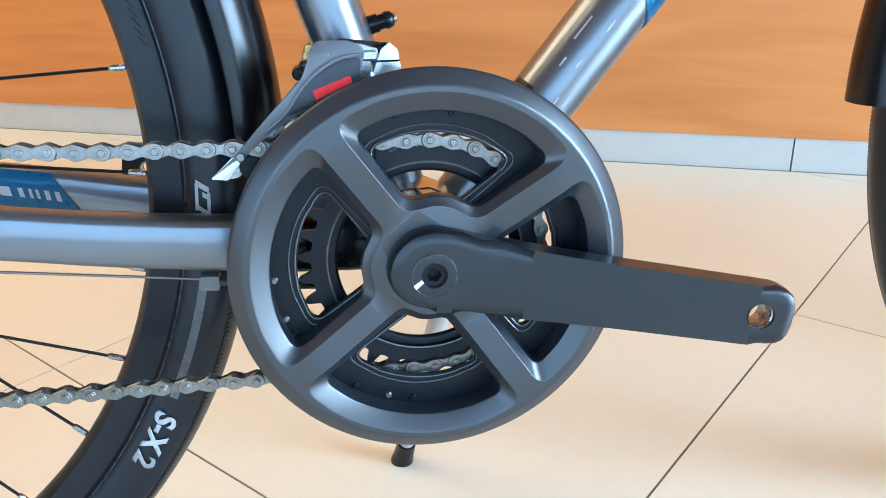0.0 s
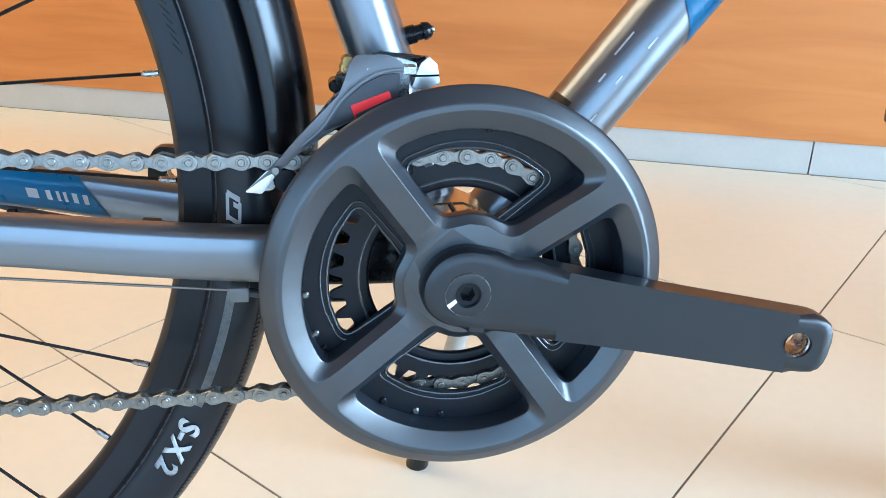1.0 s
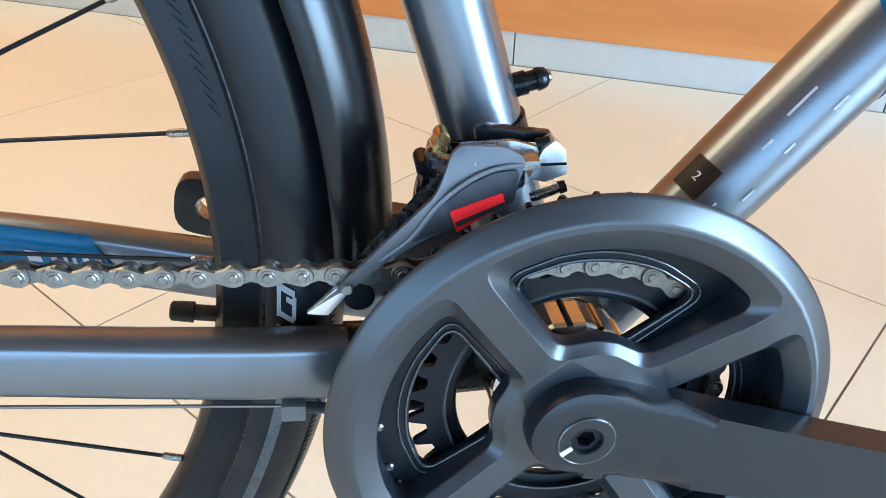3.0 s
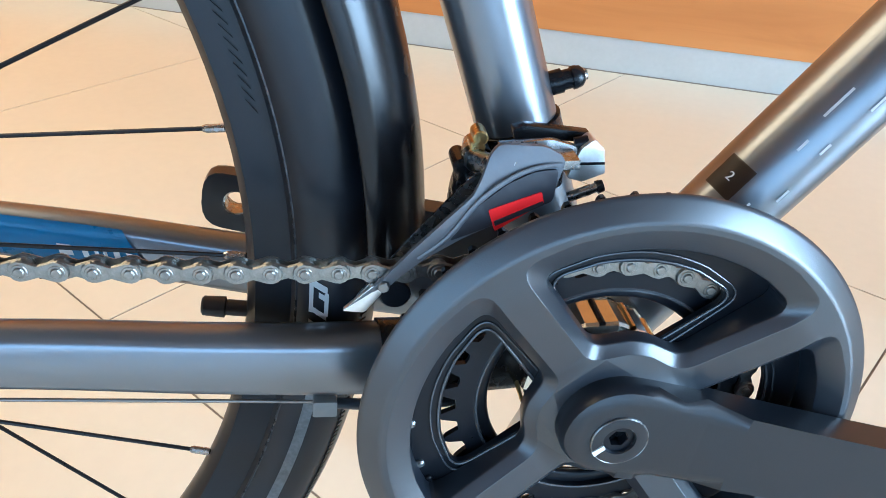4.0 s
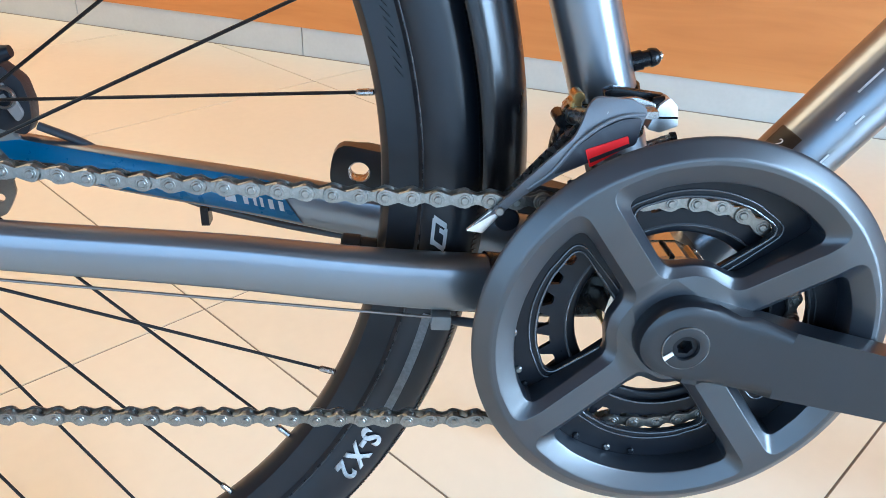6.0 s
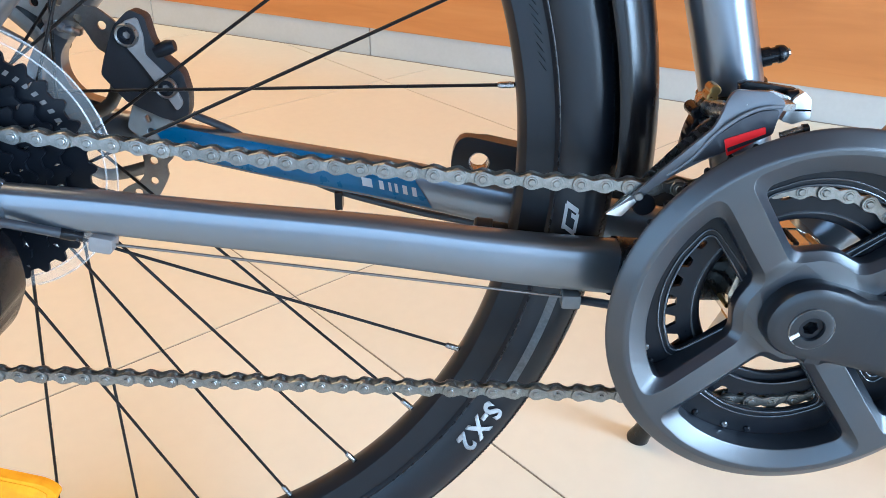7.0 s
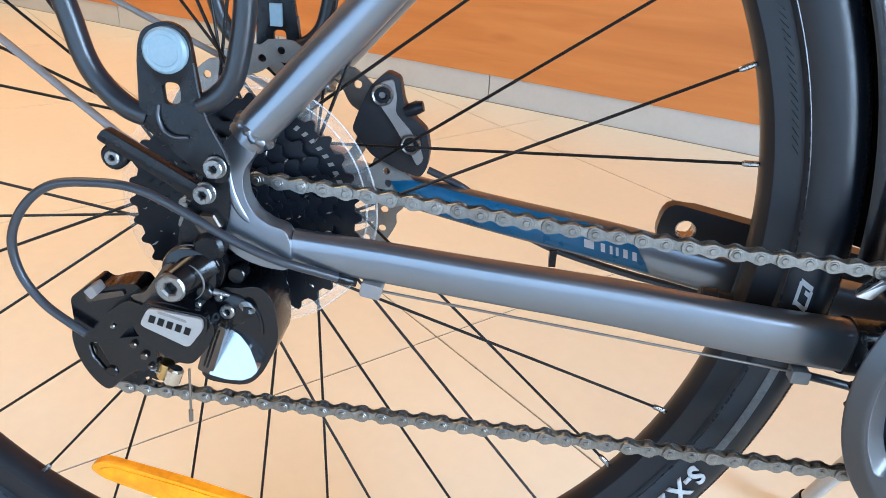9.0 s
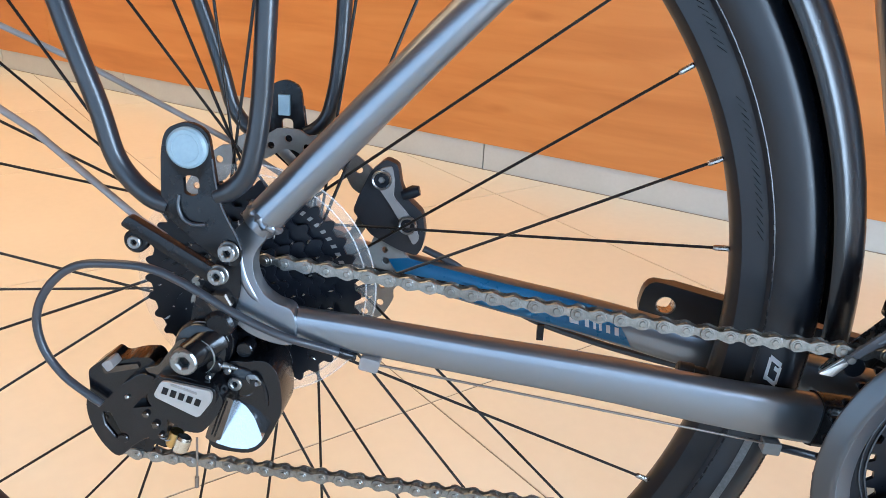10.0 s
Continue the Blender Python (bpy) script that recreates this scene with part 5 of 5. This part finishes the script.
tube_part("bare_cable", [(-0.364, -0.0640, 0.0345), (-0.118, -0.0400, -0.0075)], 0.0008, WIRE, bike, "bare steel shift wire under the stay", 8)
stop = part("cable_stop", bevelled(plate(bmesh.new(), rounded([(-0.1240, -0.0125), (-0.1135, -0.0130), (-0.1130, -0.0050), (-0.1235, -0.0045)], 0.0010), -0.0440, -0.0350), 0.0008, 2), CLEARGREY, bike, "square grey cable stop under the stay")
tube_part("housing_end", [(-0.114, -0.0395, -0.0090), (-0.098, -0.0380, -0.0125), (-0.085, -0.036, -0.016), (-0.06, -0.03, -0.02)], 0.0026, HOSE, stop, "black cable housing", 12)
hose = part("brake_hose", sweep(bmesh.new(), spline([(-0.352, 0.058, 0.068), (-0.330, 0.058, 0.0585), (-0.3169, 0.060, 0.049), (-0.290, 0.062, 0.0290), (-0.2637, 0.062, 0.0162), (-0.225, 0.060, 0.0060), (-0.1847, 0.058, -0.0021), (-0.12, 0.05, -0.010), (-0.05, 0.04, -0.015)], 6), 0.0026, 12), HOSE, bike, "black rear brake hose along the far stay", 60)
part("cable_tie", bevelled(box(bmesh.new(), -0.2640, -0.2590, 0.0560, 0.0660, 0.0040, 0.0160), 0.0012, 2), BLACK, hose, "black cable tie")

# dropout bolts
socket_bolt("dropout_bolt", -0.4417, 0.1100, -0.0985, 0.0049, bike, "steel socket bolt with a washer")
socket_bolt("dropout_bolt", -0.4480, 0.0960, -0.0985, 0.0049, bike, "steel socket bolt with a washer")
part("axle_nut", drum(bmesh.new(), (HUB.x, 0, HUB.z + 0.012), 0.0075, -0.086, -0.07, 6, 0.001), RDBROWN, bike, "steel axle nut")
part("skewer_end", drum(bmesh.new(), (HUB.x, 0, HUB.z), 0.0085, -0.0885, -0.064, 24, 0.002), BLACK, bike, "dark axle end")

# ---- rack feet and stays ----
rack = holder("luggage_rack", bike)
rack["label"] = "dark grey tubular luggage rack legs on bolted brackets"
for s in (-1, 1):
    y = s * 0.090
    rear_leg = spline([(-0.4770, y * 0.98, 0.1320), (-0.4853, y, 0.1360), (-0.4960, y, 0.1455), (-0.5040, y, 0.1590), (-0.5109, y, 0.1850), (-0.5271, y, 0.2349), (-0.575, y * 0.9, 0.385)], 6)
    front_leg = spline([(-0.4480, y * 0.98, 0.1395), (-0.4410, y, 0.1430), (-0.4330, y, 0.1510), (-0.4280, y, 0.1642), (-0.4232, y, 0.1911), (-0.4193, y, 0.2411), (-0.412, y * 0.9, 0.385)], 6)
    tube_part("leg", rear_leg, 0.0056, CRANK, rack, "dark grey bent rack leg", 18)
    tube_part("leg", front_leg, 0.0056, CRANK, rack, "dark grey bent rack leg", 18)
    outline = rounded([(-0.4770, 0.1640), (-0.4740, 0.1745), (-0.4620, 0.1795), (-0.4510, 0.1745), (-0.4495, 0.1600), (-0.4460, 0.1340), (-0.4350, 0.1120), (-0.4370, 0.1010), (-0.4450, 0.1010), (-0.4600, 0.1130), (-0.4790, 0.1290)],
                      [0.006, 0.008, 0.008, 0.008, 0.004, 0.004, 0.005, 0.005, 0.005, 0.005, 0.005])
    bm = plate(bmesh.new(), outline, s * 0.0925, s * 0.0885, [rounded([(-0.4660, 0.1502), (-0.4570, 0.1502), (-0.4570, 0.1412), (-0.4610, 0.1388), (-0.4655, 0.1400)], 0.0036)])
    bevelled(bm, 0.0008, 2)
    br = part("bracket", bm, BLACK, rack, "dark flat bracket with a hole")
    rim_pts = [(-0.4682, s * 0.0926, 0.1392), (-0.4688, s * 0.0934, 0.1330), (-0.4664, s * 0.0938, 0.1268), (-0.4610, s * 0.0938, 0.1238), (-0.4545, s * 0.0930, 0.1240)]
    part("pressing", sweep(bmesh.new(), spline(rim_pts, 5), 0.0011, 10), SATIN, br, "pressed crescent rib")
    part("edge_fold", sweep(bmesh.new(), spline([(-0.4494, s * 0.0924, 0.1600), (-0.4478, s * 0.0926, 0.1460), (-0.4448, s * 0.0926, 0.1330), (-0.4380, s * 0.0926, 0.1190), (-0.4352, s * 0.0924, 0.1110)], 5), 0.0006, 8), SATIN, br, "thin folded edge")
    if s < 0:
        bm = drum(bmesh.new(), (-0.4620, 0, 0.1655), 0.0109, -0.0965, -0.090, 36, 0.0014)
        cap = part("plug", bm, DISC, br, "round blue-grey plug")
        part("plug_ring", lathe(bmesh.new(), [(0.0070, -0.0964), (0.0074, -0.0967), (0.0078, -0.0964)], (-0.4620, 0, 0.1655), 32), DISC, cap)
    else:
        part("plug", bevelled(box(bmesh.new(), -0.4670, -0.4590, 0.0850, 0.0890, 0.1530, 0.1680), 0.0008, 1), DISC, br, "pale square sticker")

fst = holder("fender_stay", bike)
fst["label"] = "thin fender stay rod with a dark clamp"
bm = plate(bmesh.new(), rounded([(-0.5015, 0.1205), (-0.4970, 0.1258), (-0.4480, 0.0985), (-0.4455, 0.0915), (-0.4535, 0.0915)], 0.0022), -0.0950, -0.0885)
bevelled(bm, 0.0012, 2)
part("stay_clamp", bm, BLACK, fst, "dark stay clamp")
tube_part("rod", [(-0.480, -0.0870, 0.1130), (-0.4935, -0.086, 0.1205), (-0.5620, -0.066, 0.1615), (-0.770, -0.026, 0.262)], 0.0022, STAND, fst, "thin grey rod", 10)
tube_part("rod", [(-0.460, 0.0850, 0.105), (-0.5000, 0.080, 0.1310), (-0.5900, 0.060, 0.1800), (-0.770, 0.026, 0.262)], 0.0022, STAND, fst, "thin grey rod", 10)
part("screw_lug", drum(bmesh.new(), (-0.4948, 0, 0.1106), 0.0068, -0.0925, -0.0860, 24, 0.001), BLACK, fst, "black round lug behind the screw")
socket_bolt("clamp_screw", -0.4948, 0.1106, -0.0945, 0.0038, fst, "small steel screw", 0.005, True)

# ---- rear brake ----
bm = bmesh.new()
cut = []
for k in range(36):
    a = 2 * math.pi * k / 36
    r = (0.0748, 0.0794)[k % 2]
    cut.append(loop_round(r * math.cos(a), r * math.sin(a), 0.0027, 12))
circle = []
for k in range(180):
    a = 2 * math.pi * k / 180
    q = 0.0866 - 0.0030 * max(0.0, math.cos(18 * a)) ** 2
    circle.append((q * math.cos(a), q * math.sin(a)))
plate(bm, circle, 0.0570, 0.0590, [[((0.0690 + 0.0030 * math.cos(12 * 2 * math.pi * k / 96)) * math.cos(2 * math.pi * k / 96), (0.0690 + 0.0030 * math.cos(12 * 2 * math.pi * k / 96)) * math.sin(2 * math.pi * k / 96)) for k in range(96)]] + cut)
rotor = part("brake_rotor", bm, ROTOR, rear_wheel, "drilled steel brake rotor", 30)
for k in range(6):
    a = radians(60 * k)
    bm = sweep(bmesh.new(), spline([(0.020 * math.cos(a), 0.0580, 0.020 * math.sin(a)), (0.050 * math.cos(a + 0.25), 0.0580, 0.050 * math.sin(a + 0.25)), (0.0725 * math.cos(a + 0.62), 0.0580, 0.0725 * math.sin(a + 0.62))], 5), 0.0042, 8, 0.24)
    part("rotor_arm", bm, ROTOR, rotor, "curved rotor arm")
caliper = holder("brake_caliper", bike)
caliper["label"] = "matt black rear disc brake caliper"
cal = [(-0.4032, 0.0979), (-0.3991, 0.1094), (-0.3908, 0.1277), (-0.3804, 0.1371), (-0.3717, 0.1335), (-0.3690, 0.1185), (-0.3644, 0.1100), (-0.3531, 0.0998), (-0.3505, 0.0860), (-0.3519, 0.0749), (-0.3560, 0.0676), (-0.3694, 0.0711), (-0.3896, 0.0808)]
slab("body", [(x, z - 0.003) for x, z in cal], 0.0500, 0.0615, CALIPER, caliper, "matt black caliper body", 0.003, 0.0030, 3)
slab("face", [(x, z - 0.002) for x, z in ((-0.3890, 0.1240), (-0.3830, 0.1300), (-0.3757, 0.1320), (-0.3733, 0.1208), (-0.3740, 0.1097), (-0.3636, 0.0985), (-0.3575, 0.0887), (-0.3541, 0.0800), (-0.3583, 0.0750), (-0.3640, 0.0850), (-0.3769, 0.1051), (-0.3850, 0.1160))], 0.0475, 0.0510, STAND, caliper, "grey machined face", 0.0025, 0.0010)
for x, z, r in ((-0.3824, 0.1197, 0.0056), (-0.3630, 0.0880, 0.0052)):
    socket_bolt("caliper_bolt", x, z, 0.0455, r, caliper, "dark socket bolt", 0.006, False).data.materials[0] = RINGM
    part("ring", lathe(bmesh.new(), [(r * 0.95, 0.0456), (r * 1.15, 0.0450), (r * 1.30, 0.0462), (r * 1.30, 0.0480)], (x, 0, z), 28, False), BOLT, caliper, "thin bright ring")
part("banjo", sweep(bmesh.new(), [(-0.3680, 0.052, 0.1085), (-0.3600, 0.052, 0.1120), (-0.3560, 0.052, 0.1130)], [0.0040, 0.0046, 0.0034], 14), RINGM, caliper, "dark hose fitting")
slab("adapter", [(-0.3880, 0.0760), (-0.3728, 0.0760), (-0.3640, 0.0620), (-0.3500, 0.0560), (-0.3520, 0.0480), (-0.3700, 0.0520), (-0.3834, 0.0510), (-0.3940, 0.0600)], 0.0540, 0.0600, CLEARGREY, caliper, "grey adapter plate with holes", 0.003, 0.0012, 2, [loop_round(-0.3800, 0.0660, 0.0024, 12), loop_round(-0.3790, 0.0575, 0.0026, 12)])

# ---- kickstand ----
ks = holder("kickstand", bike)
ks["label"] = "light grey metal kickstand with a dark rubber foot"
foot = Vector((0.0050, 0.1800, -0.2870))
hip = Vector((0.0410, 0.0550, -0.0250))
d = (foot - hip).normalized()
part("leg", sweep(bmesh.new(), [hip, hip + d * 0.12, foot - d * 0.02], [0.0085, 0.0080, 0.0070], 16), LEG, ks, "light grey metal leg")
part("foot", sweep(bmesh.new(), [foot - d * 0.030, foot - d * 0.029, foot - d * 0.010, foot + d * 0.002, foot + d * 0.006], [0.0070, 0.0088, 0.0094, 0.0108, 0.0080], 18), BLACK, ks, "grey-black rubber foot")
part("mount", bevelled(box(bmesh.new(), 0.004, 0.047, 0.034, 0.066, -0.036, -0.010), 0.003, 2), STAND, ks, "clamp below the stay")

# fork that carries the front wheel
fork = holder("fork", bike)
fork["label"] = "grey fork of the front wheel"
for s in (-1, 1):
    tube_part("blade", spline([(0.656, s * 0.052, 0.0526), (0.612, s * 0.055, 0.18), (0.560, s * 0.056, 0.36), (0.540, s * 0.05, 0.43)], 5), [0.010 + 0.0005 * k for k in range(16)], PAINT, fork, "grey fork blade", 16)
part("crown", sweep(bmesh.new(), [(0.540, -0.058, 0.432), (0.538, 0, 0.446), (0.540, 0.058, 0.432)], 0.016, 16), PAINT, fork, "grey fork crown")
tube_part("head_tube", [(0.538, 0, 0.44), (0.489, 0, 0.59)], 0.021, PAINT, bike, "grey head tube", 24)

# ---- the shop ----
NORTH, SOUTH, EAST, WEST, TOP = WALL_DIST, -1.5, 3.5, -4.0, 2.8


def built(name, bm, mat, label, category, bevel=0.0):
    if bevel:
        bevelled(bm, bevel, 2)
    ob = part(name, bm, mat, None, "", 0 if not bevel else 40)
    ob.matrix_basis = room
    return tagged(ob, label, category, kind="structure")


floor = built("floor", box(bmesh.new(), WEST - 0.2, EAST + 0.2, SOUTH - 0.2, NORTH + 0.2, -0.20, -0.0012), GROUT, "cream ceramic tile floor with thin dark joints", "floor")
built("ground", box(bmesh.new(), -60, 60, -60, 60, -0.5, -0.25), GROUT, "grey paved ground outside the shop", "ground")
built("ceiling", box(bmesh.new(), WEST - 0.2, EAST + 0.2, SOUTH - 0.2, NORTH + 0.2, TOP, TOP + 0.2), CEIL, "warm brown boarded ceiling", "ceiling")
built("wall_north", box(bmesh.new(), WEST - 0.2, EAST + 0.2, NORTH + 0.014, NORTH + 0.2, -0.003, TOP), PLASTER, "grey wall clad with orange wood panels", "wall")
built("wall_west", box(bmesh.new(), WEST - 0.2, WEST, SOUTH, NORTH + 0.014, -0.003, TOP), PLASTER, "plain grey plaster wall", "wall")


def glazed(name, axis, at, a0, a1, o0, o1, z0, z1, label, mat):
    """A wall along one axis of the room with one opening through it."""
    def blk(bm, p, q, r, s):
        return box(bm, p, q, at, at + 0.2, r, s) if axis == "u" else box(bm, at, at + 0.2, p, q, r, s)
    bm = bmesh.new()
    blk(bm, a0, o0, -0.003, TOP)
    blk(bm, o1, a1, -0.003, TOP)
    blk(bm, o0, o1, -0.003, z0)
    blk(bm, o0, o1, z1, TOP)
    built(name, bm, mat, label, "wall")


glazed("wall_east", "v", EAST, SOUTH, NORTH + 0.014, -1.38, 0.05, 0.06, 2.2, "grey wall with a wide shop window", PLASTER)
# unseen south wall; its low window is added to light the near floor
glazed("wall_south", "u", SOUTH - 0.2, WEST - 0.2, EAST + 0.2, -1.35, 1.75, 0.08, 1.06, "unseen warm brown wall with an added low wide window", CEIL)


def window(name, axis, at, o0, o1, z0, z1, panes):
    w = tagged(holder(name, None, room.copy()), "unseen wide glazed front in aluminium frames", "window", kind="structure")

    def blk(bm, p, q, d0, d1, r, s):
        return box(bm, p, q, at + d0, at + d1, r, s) if axis == "u" else box(bm, at + d0, at + d1, p, q, r, s)
    bm = bmesh.new()
    for r, s in ((z0, z0 + 0.05), (z1 - 0.05, z1)):
        blk(bm, o0, o1, -0.03, 0.03, r, s)
    step = (o1 - o0) / panes
    for k in range(panes + 1):
        c = min(max(o0 + k * step, o0 + 0.025), o1 - 0.025)
        blk(bm, c - 0.025, c + 0.025, -0.028, 0.028, z0 + 0.05, z1 - 0.05)
    part("window_frame", bm, METALFRAME, w, "", 0)
    for k in range(panes):
        p = part("pane", blk(bmesh.new(), o0 + k * step + 0.03, o0 + (k + 1) * step - 0.03, -0.004, 0.004, z0 + 0.05, z1 - 0.05), CLEAR, w, "", 0)
        p.visible_shadow = False


window("window_1", "v", EAST + 0.12, -1.38, 0.05, 0.06, 2.2, 2)
window("window_2", "u", SOUTH - 0.12, -1.35, 1.75, 0.08, 1.06, 2)

# skirting tiles, one by one
SKIRT_H, SKIRT_L, SKIRT_U = 0.068, 0.695, 0.41
k0 = int((WEST - SKIRT_U) / SKIRT_L) - 1
skirting = tagged(holder("skirting", None, room.copy()), "grey tile skirting along the panelled wall", "skirting", kind="structure")
bm = box(bmesh.new(), 0.0015, SKIRT_L - 0.0015, NORTH, NORTH + 0.0125, -0.003, SKIRT_H)
bevelled(bm, 0.0015, 2)
bm_skirt = bpy.data.meshes.new("skirting_tile")
bm.to_mesh(bm_skirt)
bm.free()
bm_skirt.materials.append(SKIRT)
for k in range(k0, 12):
    u = SKIRT_U + k * SKIRT_L
    if WEST <= u and u + SKIRT_L <= EAST:
        shared("skirting_tile", bm_skirt, Matrix.Translation((u, 0, 0)), skirting)

bm = box(bmesh.new(), WEST, EAST, NORTH - 0.0035, NORTH - 0.0002, -0.003, 0.0012)
part("joint", bm, GROUT, skirting, "dark joint between skirting and floor", 0)

# wood panels on the wall
PANEL_W, PANEL_U = 4.4, -2.75
panels = tagged(holder("wall_cladding", None, room.copy()), "orange-brown wood laminate panels with fine horizontal grain", "cladding", kind="structure")
for k in range(-1, 2):
    u = PANEL_U + k * PANEL_W
    bm = box(bmesh.new(), max(u, WEST) + 0.0008, min(u + PANEL_W, EAST) - 0.0008, NORTH - 0.004, NORTH + 0.0130, SKIRT_H + 0.001, TOP - 0.002)
    bevelled(bm, 0.0008, 1)
    part("panel", bm, WOOD, panels, "", 40)

# floor tiles, one by one
TILE_S, TILE_T, JOINT = 0.645, 41.7, 0.0025
bm = box(bmesh.new(), JOINT / 2, TILE_S - JOINT / 2, JOINT / 2, TILE_S - JOINT / 2, -0.0011, 0.0)
tile_me = bpy.data.meshes.new("tile")
bm.to_mesh(tile_me)
bm.free()
tile_me.materials.append(TILE)
lay = pose(0, 0, 0, 0, 0, TILE_T)
inv = room.inverted()
for i in range(-10, 10):
    for j in range(-10, 10):
        m = inv @ lay @ Matrix.Translation((i * TILE_S, -0.088 + j * TILE_S, 0))
        corners = [m @ Vector((a * TILE_S, c * TILE_S, 0)) for a in (0, 1) for c in (0, 1)]
        if all(WEST < q.x < EAST and SOUTH < q.y < NORTH for q in corners):
            shared("tile", tile_me, m, floor)
        elif any(WEST < q.x < EAST and SOUTH < q.y < NORTH for q in corners):
            # a tile cut along the wall
            bm = bmesh.new()
            bm.from_mesh(tile_me)
            bm.transform(m)
            for co, no in (((WEST, 0, 0), (-1, 0, 0)), ((EAST, 0, 0), (1, 0, 0)), ((0, SOUTH, 0), (0, -1, 0)), ((0, NORTH, 0), (0, 1, 0))):
                cut = bmesh.ops.bisect_plane(bm, geom=bm.verts[:] + bm.edges[:] + bm.faces[:], plane_co=co, plane_no=no, clear_outer=True)["geom_cut"]
                rim = [e for e in cut if isinstance(e, bmesh.types.BMEdge)]
                if rim:
                    bmesh.ops.edgeloop_fill(bm, edges=rim)
            if bm.faces:
                part("tile", bm, TILE, floor, "", 0)
            else:
                bm.free()

# unseen broad ceiling panel deeper in the shop, added for the warm light
cl = tagged(holder("ceiling_light", None, room @ Matrix.Translation((-2.45, -0.15, TOP))), "unseen large warm white ceiling light panel, added in an aluminium tray", "ceiling light")
part("frame", bevelled(box(bmesh.new(), -1.20, 1.20, -1.15, 1.15, -0.085, 0.0), 0.006, 2), METALFRAME, cl, "aluminium tray")
part("diffuser", bevelled(box(bmesh.new(), -1.16, 1.16, -1.11, 1.11, -0.105, -0.087), 0.004, 2), GLOW, cl, "warm glowing diffuser")

# no piece lies deeper than thing, part and sub-part
def level(ob):
    n = 0
    while ob.parent:
        ob, n = ob.parent, n + 1
    return n


for ob in sorted(bike.children_recursive, key=level):
    while level(ob) > 2:
        up = ob.parent
        m = up.matrix_basis @ ob.matrix_basis
        ob.parent = up.parent
        ob.matrix_basis = m
